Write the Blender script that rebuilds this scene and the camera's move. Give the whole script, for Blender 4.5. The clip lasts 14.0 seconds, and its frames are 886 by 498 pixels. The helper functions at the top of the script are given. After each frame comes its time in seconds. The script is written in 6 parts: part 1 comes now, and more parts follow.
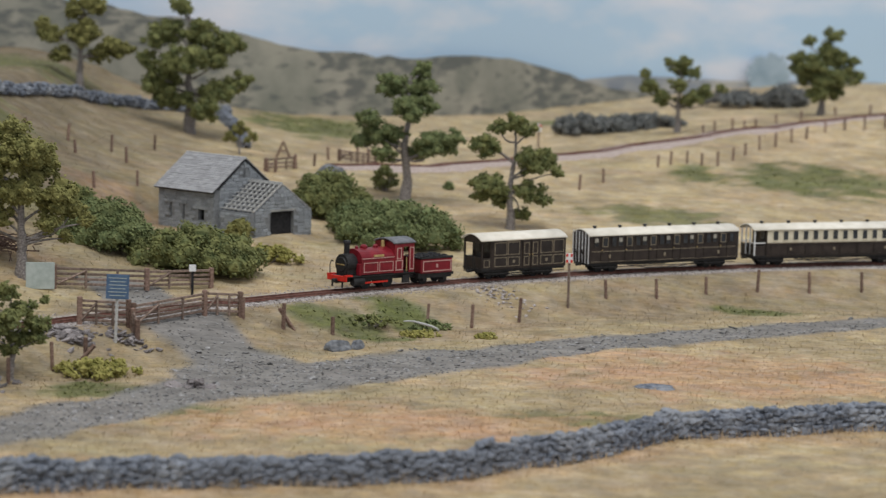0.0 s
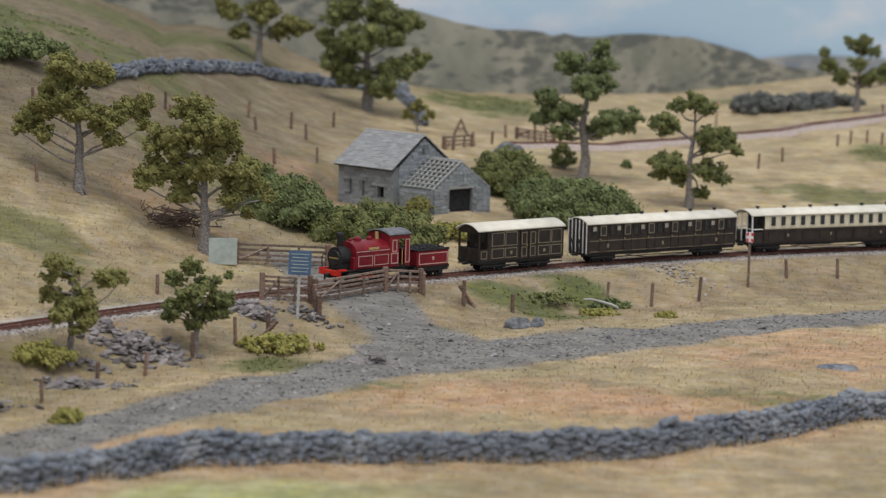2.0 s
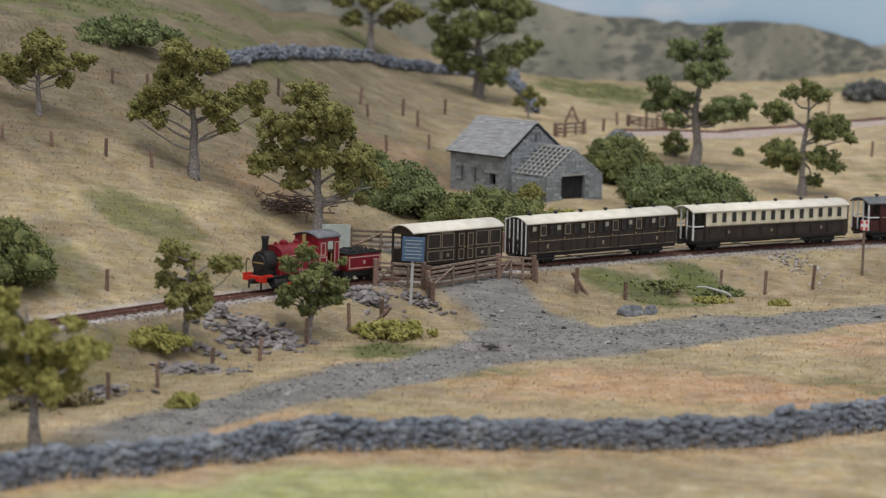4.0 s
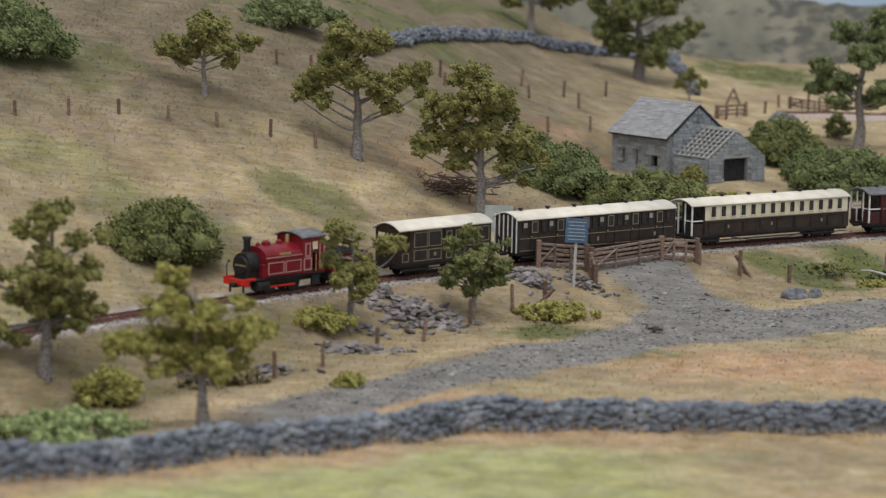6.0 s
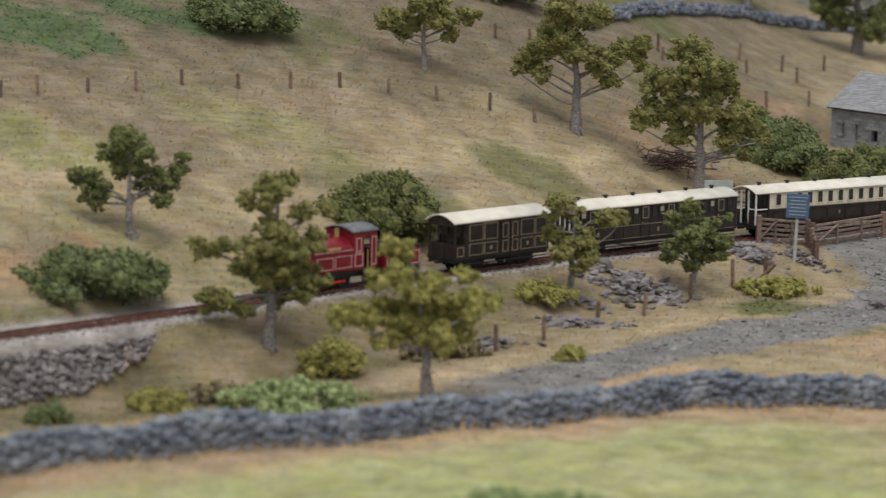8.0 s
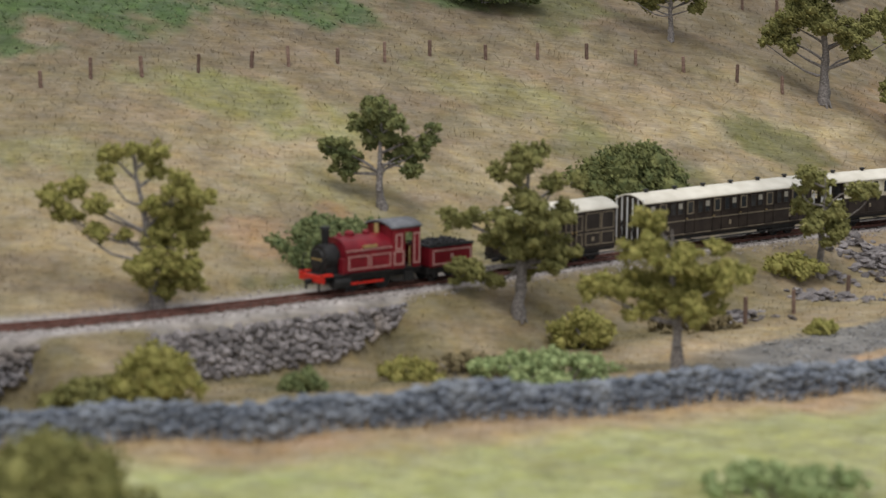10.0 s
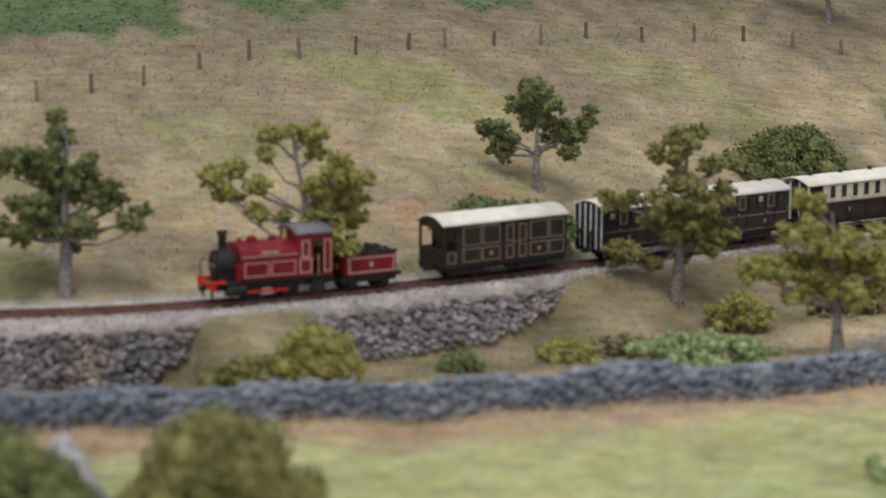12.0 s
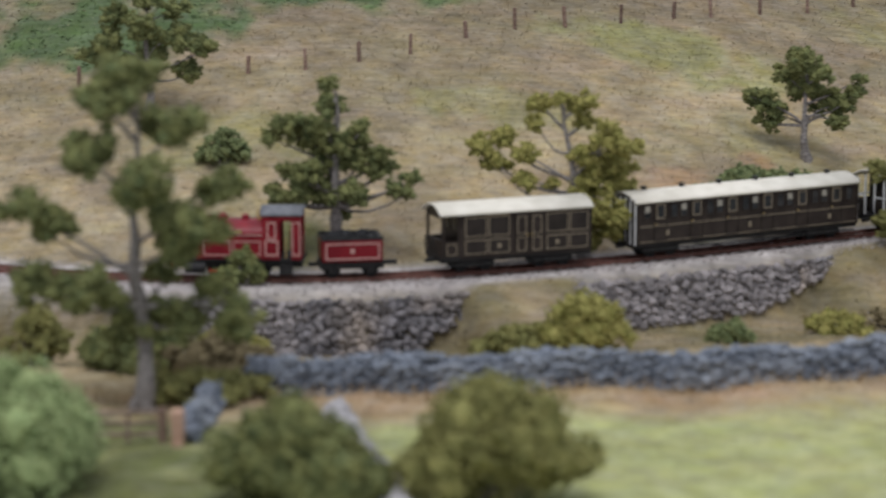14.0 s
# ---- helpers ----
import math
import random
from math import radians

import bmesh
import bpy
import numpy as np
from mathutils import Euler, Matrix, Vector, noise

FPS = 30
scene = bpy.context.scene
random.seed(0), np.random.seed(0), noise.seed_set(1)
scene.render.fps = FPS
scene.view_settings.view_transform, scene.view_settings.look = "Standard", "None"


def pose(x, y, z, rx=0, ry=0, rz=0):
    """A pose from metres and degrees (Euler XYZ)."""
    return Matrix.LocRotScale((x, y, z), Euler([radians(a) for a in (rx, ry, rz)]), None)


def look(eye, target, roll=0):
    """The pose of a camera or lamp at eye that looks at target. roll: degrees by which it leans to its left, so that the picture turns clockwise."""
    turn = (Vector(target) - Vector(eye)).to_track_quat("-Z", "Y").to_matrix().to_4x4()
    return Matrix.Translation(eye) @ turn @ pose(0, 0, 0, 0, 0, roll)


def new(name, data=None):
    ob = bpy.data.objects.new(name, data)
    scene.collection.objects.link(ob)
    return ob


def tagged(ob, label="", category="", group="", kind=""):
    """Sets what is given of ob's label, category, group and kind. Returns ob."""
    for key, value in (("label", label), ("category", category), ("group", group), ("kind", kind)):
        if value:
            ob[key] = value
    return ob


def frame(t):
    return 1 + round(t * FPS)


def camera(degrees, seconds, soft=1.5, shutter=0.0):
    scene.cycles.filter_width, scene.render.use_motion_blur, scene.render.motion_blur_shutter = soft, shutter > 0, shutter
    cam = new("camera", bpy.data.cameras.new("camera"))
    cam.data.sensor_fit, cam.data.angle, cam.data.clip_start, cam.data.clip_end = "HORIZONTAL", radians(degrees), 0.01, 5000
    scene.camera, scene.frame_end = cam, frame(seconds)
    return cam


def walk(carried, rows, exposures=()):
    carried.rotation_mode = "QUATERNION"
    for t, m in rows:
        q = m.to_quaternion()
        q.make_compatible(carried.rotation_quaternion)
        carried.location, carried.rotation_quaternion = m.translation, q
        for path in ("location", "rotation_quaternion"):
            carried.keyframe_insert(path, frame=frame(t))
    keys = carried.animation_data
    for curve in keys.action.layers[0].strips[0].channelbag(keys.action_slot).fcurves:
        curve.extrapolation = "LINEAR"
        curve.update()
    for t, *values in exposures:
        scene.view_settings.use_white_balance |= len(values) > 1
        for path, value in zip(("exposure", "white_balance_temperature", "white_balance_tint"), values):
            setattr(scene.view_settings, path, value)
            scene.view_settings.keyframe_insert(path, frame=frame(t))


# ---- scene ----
EYE, ARM = 0.255, 0.135          # the tripod head's height over the rails; how far the lens stands before the pan axis
cam = camera(19.0, 14.0, soft=1.3, shutter=0.35)
# seconds, degrees to the left of north, degrees up, lean
ROWS = [
    (0.0, -0.226, -6.591, 1.509),
    (0.5, 0.790, -6.744, 1.469),
    (1.0, 1.918, -6.921, 1.442),
    (1.5, 2.697, -7.031, 1.421),
    (2.0, 3.408, -7.132, 1.417),
    (2.5, 4.083, -7.227, 1.379),
    (3.0, 4.651, -7.308, 1.375),
    (5.5, 7.929, -7.754, 1.236),
    (6.0, 8.970, -7.897, 1.206),
    (6.5, 9.853, -8.017, 1.145),
    (7.0, 11.039, -8.177, 1.085),
    (7.5, 11.922, -8.302, 1.045),
    (8.0, 13.388, -8.501, 0.939),
    (8.5, 14.724, -8.679, 0.784),
    (9.0, 16.347, -8.888, 0.688),
    (11.5, 20.349, -9.381, 0.438),
    (12.0, 21.492, -9.520, 0.356),
    (12.5, 22.541, -9.649, 0.280),
    (13.0, 23.775, -9.794, 0.180),
    (13.5, 25.029, -9.947, 0.024),
    (14.0, 26.807, -10.149, -0.117),
]


def pan(yaw, pitch, roll):
    a, p = radians(yaw), radians(pitch)
    ahead = Vector((-math.sin(a) * math.cos(p), math.cos(a) * math.cos(p), math.sin(p)))
    eye = Vector((0, 0, EYE)) + ARM * ahead
    return look(eye, eye + ahead, roll)


walk(cam, [(t, pan(*row)) for t, *row in ROWS], [(0, 0.0, 6380, 10), (3, 0.0, 6420, 10), (6, 0.0, 6480, 10), (9, 0.0, 6500, 10), (12, 0.0, 6330, 11), (14, 0.0, 6130, 12)])
cam.data.dof.use_dof = True
cam.data.dof.focus_distance = 1.72
cam.data.dof.aperture_fstop = 14.0

# ---- light: a bright hall, soft and from above ----
world = bpy.data.worlds.new("hall")
scene.world = world
world.use_nodes = True
world.node_tree.nodes["Background"].inputs[0].default_value = (0.955, 0.98, 1.02, 1)
world.node_tree.nodes["Background"].inputs[1].default_value = 0.67
sun = new("hall_lights", bpy.data.lights.new("hall_lights", "SUN"))
sun.data.energy, sun.data.angle, sun.data.color = 1.75, radians(36), (1.0, 0.97, 0.92)
sun.matrix_world = look((0.18, -0.6, 2.35), (0, 0.35, 0))


# ---- materials ----
def surface(name, low, high, size=0.002, rough=0.85, bump=0.3, metal=0.0, stain=None, fine=0.0005, island=0.0, spread=(0.35, 0.65), each=0.0):
    """A worn surface: two base colours mixed by noise of that size in metres, stains ten times as large, fine relief."""
    m = bpy.data.materials.new(name)
    m.use_nodes = True
    nodes, links = m.node_tree.nodes, m.node_tree.links
    bsdf = nodes["Principled BSDF"]
    bsdf.inputs["Roughness"].default_value, bsdf.inputs["Metallic"].default_value = rough, metal
    bsdf.inputs["Specular IOR Level"].default_value = 0.25
    place = nodes.new("ShaderNodeTexCoord").outputs["Object"]

    def grain(metres, detail):
        n = nodes.new("ShaderNodeTexNoise")
        n.inputs["Scale"].default_value, n.inputs["Detail"].default_value = 1 / metres, detail
        links.new(place, n.inputs["Vector"])
        return n.outputs["Fac"]

    def ramp(fac, a, b, lo=spread[0], hi=spread[1]):
        r = nodes.new("ShaderNodeValToRGB")
        r.color_ramp.elements[0].position, r.color_ramp.elements[1].position = lo, hi
        r.color_ramp.elements[0].color, r.color_ramp.elements[1].color = (*a, 1), (*b, 1)
        links.new(fac, r.inputs["Fac"])
        return r.outputs["Color"]

    def mix(fac, a, b, kind="MIX"):
        x = nodes.new("ShaderNodeMix")
        x.data_type, x.blend_type = "RGBA", kind
        links.new(fac, x.inputs["Factor"]) if not isinstance(fac, float) else setattr(x.inputs["Factor"], "default_value", fac)
        links.new(a, x.inputs["A"]), links.new(b, x.inputs["B"])
        return x.outputs["Result"]

    colour = ramp(grain(size, 5), low, high)
    if stain:
        s = nodes.new("ShaderNodeRGB")
        s.outputs[0].default_value = (*stain, 1)
        f = nodes.new("ShaderNodeMapRange")
        f.inputs["From Min"].default_value, f.inputs["From Max"].default_value, f.inputs["To Max"].default_value = 0.48, 0.68, 0.8
        links.new(grain(size * 9, 4), f.inputs["Value"])
        colour = mix(f.outputs[0], colour, s.outputs[0])
    for on, source in ((island, ("ShaderNodeNewGeometry", "Random Per Island")), (each, ("ShaderNodeObjectInfo", "Random"))):
        if on:
            f = nodes.new("ShaderNodeMapRange")
            f.inputs["To Min"].default_value, f.inputs["To Max"].default_value = 1 - on, 1 + on
            links.new(nodes.new(source[0]).outputs[source[1]], f.inputs["Value"])
            h = nodes.new("ShaderNodeHueSaturation")
            links.new(f.outputs[0], h.inputs["Value"]), links.new(colour, h.inputs["Color"])
            colour = h.outputs["Color"]
    links.new(colour, bsdf.inputs["Base Color"])
    if bump:
        b = nodes.new("ShaderNodeBump")
        b.inputs["Strength"].default_value, b.inputs["Distance"].default_value = bump, fine
        links.new(grain(fine * 1.6, 3), b.inputs["Height"])
        links.new(b.outputs[0], bsdf.inputs["Normal"])
    return m


def land_material():
    """Static grass, lane and earth: the kinds of cover come as a colour of the ground's corners, fibres and mottling from noise."""
    m = surface("land", (0.5, 0.5, 0.5), (1, 1, 1))
    nodes, links = m.node_tree.nodes, m.node_tree.links
    bsdf = nodes["Principled BSDF"]
    place = nodes.new("ShaderNodeTexCoord").outputs["Object"]
    cover = nodes.new("ShaderNodeVertexColor")
    cover.layer_name = "cover"
    # the fibres lie along the hill's contours, which bend round the field before it
    apart, bearing, length, joined = (nodes.new("ShaderNode" + kind) for kind in ("SeparateXYZ", "Math", "VectorMath", "CombineXYZ"))
    bearing.operation, length.operation = "ARCTAN2", "LENGTH"
    links.new(place, apart.inputs[0]), links.new(place, length.inputs[0])
    links.new(apart.outputs["X"], bearing.inputs[0]), links.new(apart.outputs["Y"], bearing.inputs[1])
    contour = nodes.new("ShaderNodeMath")
    contour.operation = "MULTIPLY_ADD"
    contour.inputs[1].default_value = 3.0
    links.new(apart.outputs["Z"], contour.inputs[0]), links.new(length.outputs["Value"], contour.inputs[2])
    links.new(bearing.outputs[0], joined.inputs[0]), links.new(contour.outputs[0], joined.inputs[1])
    stretch = nodes.new("ShaderNodeMapping")
    stretch.inputs["Scale"].default_value = (0.6, 0.65, 1.0)
    links.new(joined.outputs[0], stretch.inputs["Vector"])

    def grain(metres, detail, source):
        n = nodes.new("ShaderNodeTexNoise")
        n.inputs["Scale"].default_value, n.inputs["Detail"].default_value, n.inputs["Roughness"].default_value = 1 / metres, detail, 0.62
        links.new(source, n.inputs["Vector"])
        return n.outputs["Fac"]

    def level(fac, lo, hi, a=0.3, b=0.7):
        f = nodes.new("ShaderNodeMapRange")
        f.inputs["From Min"].default_value, f.inputs["From Max"].default_value = a, b
        f.inputs["To Min"].default_value, f.inputs["To Max"].default_value = lo, hi
        links.new(fac, f.inputs["Value"])
        return f.outputs[0]

    value = nodes.new("ShaderNodeMath")
    value.operation = "MULTIPLY"
    links.new(level(grain(0.0016, 6, stretch.outputs[0]), 0.82, 1.16), value.inputs[0])
    broad = nodes.new("ShaderNodeMath")
    broad.operation = "MULTIPLY"
    links.new(level(grain(0.026, 5, place), 0.72, 1.22), broad.inputs[0])
    links.new(level(grain(0.007, 5, stretch.outputs[0]), 0.78, 1.2), broad.inputs[1])
    links.new(broad.outputs[0], value.inputs[1])
    hue = nodes.new("ShaderNodeHueSaturation")
    links.new(cover.outputs["Color"], hue.inputs["Color"])
    links.new(value.outputs[0], hue.inputs["Value"])
    links.new(level(grain(0.03, 4, stretch.outputs[0]), 0.485, 0.512), hue.inputs["Hue"])
    links.new(level(grain(0.011, 4, place), 0.75, 1.15), hue.inputs["Saturation"])
    links.new(hue.outputs[0], bsdf.inputs["Base Color"])
    b = nodes.new("ShaderNodeBump")
    b.inputs["Strength"].default_value, b.inputs["Distance"].default_value = 0.4, 0.0012
    links.new(grain(0.0022, 6, stretch.outputs[0]), b.inputs["Height"])
    links.new(b.outputs[0], bsdf.inputs["Normal"])
    bsdf.inputs["Roughness"].default_value = 0.95
    bsdf.inputs["Specular IOR Level"].default_value = 0.1
    return m


def sky_material():
    """A painted sky: pale blue, paler towards the skyline, with pinkish white clouds."""
    m = bpy.data.materials.new("painted_sky")
    m.use_nodes = True
    nodes, links = m.node_tree.nodes, m.node_tree.links
    bsdf = nodes["Principled BSDF"]
    bsdf.inputs["Roughness"].default_value, bsdf.inputs["Specular IOR Level"].default_value = 0.9, 0.05
    place = nodes.new("ShaderNodeTexCoord").outputs["Object"]
    mapping = nodes.new("ShaderNodeMapping")
    mapping.inputs["Scale"].default_value = (1.0, 1.0, 3.0)
    links.new(place, mapping.inputs["Vector"])
    n = nodes.new("ShaderNodeTexNoise")
    n.inputs["Scale"].default_value, n.inputs["Detail"].default_value = 3.4, 6
    links.new(mapping.outputs[0], n.inputs["Vector"])
    r = nodes.new("ShaderNodeValToRGB")
    r.color_ramp.elements[0].position, r.color_ramp.elements[1].position = 0.45, 0.64
    r.color_ramp.elements[0].color, r.color_ramp.elements[1].color = (0.50, 0.66, 0.82, 1), (0.90, 0.85, 0.87, 1)
    links.new(n.outputs["Fac"], r.inputs["Fac"])
    links.new(r.outputs[0], bsdf.inputs["Base Color"])
    return m


def hills_material():
    """A painted hill: pale grey-green fields, scrub in soft darker clumps."""
    m = surface("painted_hills", (0.235, 0.24, 0.205), (0.37, 0.355, 0.30), 0.05, 0.95, 0.0, spread=(0.38, 0.62))
    nodes, links = m.node_tree.nodes, m.node_tree.links
    bsdf = nodes["Principled BSDF"]
    base = bsdf.inputs["Base Color"].links[0].from_socket
    flat = nodes.new("ShaderNodeMapping")
    flat.inputs["Scale"].default_value = (1.0, 1.0, 2.4)
    links.new(nodes.new("ShaderNodeTexCoord").outputs["Object"], flat.inputs["Vector"])
    clump, where = nodes.new("ShaderNodeTexNoise"), nodes.new("ShaderNodeTexNoise")
    clump.inputs["Scale"].default_value, clump.inputs["Detail"].default_value = 55, 4
    where.inputs["Scale"].default_value, where.inputs["Detail"].default_value = 9, 3
    total = nodes.new("ShaderNodeMath")
    fac = nodes.new("ShaderNodeMapRange")
    fac.inputs["From Min"].default_value, fac.inputs["From Max"].default_value, fac.inputs["To Max"].default_value = 0.94, 1.12, 0.85
    for n, k in ((clump, 0), (where, 1)):
        links.new(flat.outputs[0], n.inputs["Vector"])
        links.new(n.outputs["Fac"], total.inputs[k])
    links.new(total.outputs[0], fac.inputs["Value"])
    mix = nodes.new("ShaderNodeMix")
    mix.data_type = "RGBA"
    mix.inputs["B"].default_value = (0.125, 0.135, 0.13, 1)
    links.new(fac.outputs[0], mix.inputs["Factor"]), links.new(base, mix.inputs["A"])
    links.new(mix.outputs["Result"], bsdf.inputs["Base Color"])
    return m


LAND, SKY = land_material(), sky_material()
STONE = surface("slate_stone", (0.066, 0.077, 0.098), (0.2, 0.22, 0.26), 0.0022, 0.9, 0.5, stain=(0.27, 0.285, 0.31), island=0.14, each=0.14)
RUBBLE = surface("rubble_stone", (0.075, 0.07, 0.076), (0.25, 0.235, 0.245), 0.003, 0.9, 0.5, stain=(0.30, 0.25, 0.21), island=0.4, each=0.45)
BALLAST = surface("ballast_stone", (0.29, 0.26, 0.25), (0.44, 0.40, 0.385), 0.0012, 0.95, 0.5, island=0.16)
RUST = surface("rusty_rail", (0.10, 0.045, 0.035), (0.19, 0.09, 0.07), 0.003, 0.75, 0.2)
SLEEPER = surface("sleeper_wood", (0.05, 0.036, 0.03), (0.12, 0.09, 0.075), 0.0012, 0.9, 0.4, each=0.3)
BARK = surface("bark", (0.14, 0.125, 0.118), (0.33, 0.30, 0.285), 0.0012, 0.95, 0.6)
OLIVE = surface("olive_foliage", (0.125, 0.130, 0.044), (0.27, 0.252, 0.092), 0.0045, 0.95, 0.3, island=0.13, spread=(0.3, 0.7))
GREEN = surface("green_foliage", (0.085, 0.116, 0.05), (0.205, 0.228, 0.098), 0.0045, 0.95, 0.3, island=0.13, spread=(0.3, 0.7))
MIXED = surface("mixed_foliage", (0.082, 0.104, 0.043), (0.218, 0.222, 0.083), 0.006, 0.95, 0.3, island=0.13, spread=(0.3, 0.7))
LIME = surface("yellow_green_foliage", (0.189, 0.189, 0.0486), (0.3588, 0.3224, 0.1092), 0.0045, 0.95, 0.3, island=0.13, spread=(0.3, 0.7))
PALEGREEN = surface("pale_green_foliage", (0.2025, 0.27, 0.1148), (0.3432, 0.3952, 0.1872), 0.0045, 0.95, 0.3, island=0.13, spread=(0.3, 0.7))
BRIAR = surface("dry_briar", (0.11, 0.088, 0.045), (0.27, 0.22, 0.125), 0.004, 0.95, 0.3, island=0.13, spread=(0.3, 0.7))
DUSK = surface("painted_patch_grey", (0.1, 0.108, 0.11), (0.2, 0.205, 0.195), 0.005, 0.95, 0.2, island=0.3)
FARBED = surface("far_ballast", (0.33, 0.27, 0.245), (0.48, 0.40, 0.365), 0.002, 0.95, 0.4)
PLANK = surface("weathered_wood", (0.13, 0.095, 0.075), (0.27, 0.20, 0.165), 0.0016, 0.9, 0.4, each=0.25)
POSTWOOD = surface("post_wood", (0.135, 0.085, 0.065), (0.25, 0.17, 0.135), 0.0016, 0.9, 0.4, each=0.3)
BLOCK = surface("barn_stone", (0.20, 0.22, 0.24), (0.38, 0.405, 0.43), 0.002, 0.92, 0.4, stain=(0.20, 0.21, 0.225), each=0.22)
MORTAR = surface("barn_mortar", (0.16, 0.17, 0.18), (0.24, 0.25, 0.26), 0.002, 0.95, 0.3)
SLATE = surface("roof_slate", (0.22, 0.225, 0.235), (0.40, 0.40, 0.41), 0.002, 0.8, 0.25, each=0.16)
LATH = surface("bleached_lath", (0.36, 0.36, 0.35), (0.52, 0.52, 0.51), 0.001, 0.9, 0.2)
# near-black: shade painted into the annex doorway, and dark wood elsewhere
GLOOM = surface("shade_and_dark_wood", (0.012, 0.012, 0.014), (0.03, 0.03, 0.033), 0.002, 0.9, 0.2)
RED = surface("crimson_paint", (0.15, 0.009, 0.016), (0.225, 0.015, 0.024), 0.006, 0.34, 0.05, stain=(0.165, 0.011, 0.017))
VERMILION = surface("vermilion_paint", (0.50, 0.02, 0.012), (0.66, 0.035, 0.02), 0.004, 0.45, 0.05)
BLACK = surface("black_paint", (0.012, 0.012, 0.013), (0.028, 0.027, 0.027), 0.003, 0.5, 0.1)
GREY = surface("cab_roof_grey", (0.12, 0.125, 0.14), (0.19, 0.195, 0.21), 0.003, 0.6, 0.1)
LINE = surface("pink_lining", (0.40, 0.22, 0.20), (0.52, 0.32, 0.29), 0.001, 0.6, 0.0)
BRASS = surface("brass", (0.45, 0.33, 0.14), (0.62, 0.47, 0.22), 0.001, 0.4, 0.0, metal=0.7)
COAL = surface("coal", (0.008, 0.008, 0.009), (0.035, 0.035, 0.038), 0.001, 0.6, 0.6)
BROWN = surface("chocolate_paint", (0.024, 0.018, 0.016), (0.042, 0.032, 0.027), 0.005, 0.45, 0.05)
PANEL = surface("dark_panel_paint", (0.02, 0.016, 0.0145), (0.034, 0.027, 0.024), 0.005, 0.4, 0.05)
GOLD = surface("dull_gold_lining", (0.19, 0.155, 0.11), (0.28, 0.235, 0.17), 0.001, 0.6, 0.0)
CREAM = surface("cream_paint", (0.6, 0.555, 0.43), (0.69, 0.64, 0.51), 0.004, 0.5, 0.05)
ROOF = surface("roof_white", (0.66, 0.62, 0.53), (0.78, 0.74, 0.65), 0.008, 0.7, 0.1, stain=(0.60, 0.55, 0.46))
WHITE = surface("white_paint", (0.62, 0.63, 0.64), (0.78, 0.78, 0.78), 0.003, 0.6, 0.0)
GLASS = surface("window_glass", (0.02, 0.022, 0.025), (0.045, 0.048, 0.052), 0.004, 0.12, 0.0)
CURTAIN = surface("curtain", (0.26, 0.245, 0.21), (0.36, 0.34, 0.29), 0.002, 0.9, 0.0)
MAROON = surface("maroon_paint", (0.04, 0.012, 0.013), (0.07, 0.02, 0.021), 0.004, 0.45, 0.05)
BLUE = surface("blue_board", (0.065, 0.115, 0.20), (0.095, 0.15, 0.25), 0.003, 0.6, 0.1)
PALE = surface("pale_board", (0.33, 0.38, 0.36), (0.43, 0.48, 0.46), 0.004, 0.7, 0.1)
HILLS = hills_material()
FAR = surface("painted_far_hills", (0.27, 0.3, 0.34), (0.46, 0.45, 0.42), 0.05, 0.95, 0.0, spread=(0.4, 0.6))
DARKROCK = surface("dark_rock", (0.085, 0.09, 0.10), (0.20, 0.21, 0.225), 0.004, 0.9, 0.5, island=0.2)
TWIG = surface("twigs", (0.10, 0.065, 0.055), (0.20, 0.14, 0.12), 0.001, 0.9, 0.2)


# ---- mesh helpers ----
def thing(name, m, label, category, group="", kind=""):
    ob = new(name)
    ob.matrix_world = m
    return tagged(ob, label, category, group, kind)


def part(name, bm, material, parent=None, label="", flat=True):
    mesh = bpy.data.meshes.new(name)
    bm.to_mesh(mesh)
    bm.free()
    mesh.materials.append(material)
    if not flat:
        mesh.shade_smooth()
    ob = new(name, mesh)
    ob.parent = parent
    return tagged(ob, label)


def share(name, mesh, parent, m):
    ob = new(name, mesh)
    ob.parent = parent
    ob.matrix_local = m
    return ob


def sheet(name, verts, faces, material, parent=None, smooth_it=False):
    mesh = bpy.data.meshes.new(name)
    mesh.from_pydata(verts, [], faces)
    mesh.update()
    mesh.materials.append(material)
    if smooth_it:
        mesh.shade_smooth()
    ob = new(name, mesh)
    ob.parent = parent
    return ob


def block(bm, x, y, z, sx, sy, sz, turn=None, bevel=0.0):
    """A block with its middle at (x, y, z); its edges can be bevelled."""
    m = Matrix.Translation((x, y, z)) @ (turn or Matrix()) @ Matrix.Diagonal((sx, sy, sz, 1))
    made = bmesh.ops.create_cube(bm, size=1, matrix=m)["verts"]
    if bevel:
        edges = list({e for v in made for e in v.link_edges})
        bmesh.ops.bevel(bm, geom=edges, offset=bevel, segments=1, affect="EDGES")
    return bm


def cube(*args, **more):
    return block(bmesh.new(), *args, **more)


def rod(bm, a, b, r0, r1=None, sides=8):
    a, b = Vector(a), Vector(b)
    turn = (b - a).to_track_quat("Z", "Y").to_matrix().to_4x4()
    bmesh.ops.create_cone(bm, cap_ends=True, segments=sides, radius1=r0, radius2=r0 if r1 is None else r1, depth=(b - a).length,
                          matrix=Matrix.Translation((a + b) / 2) @ turn)
    return bm


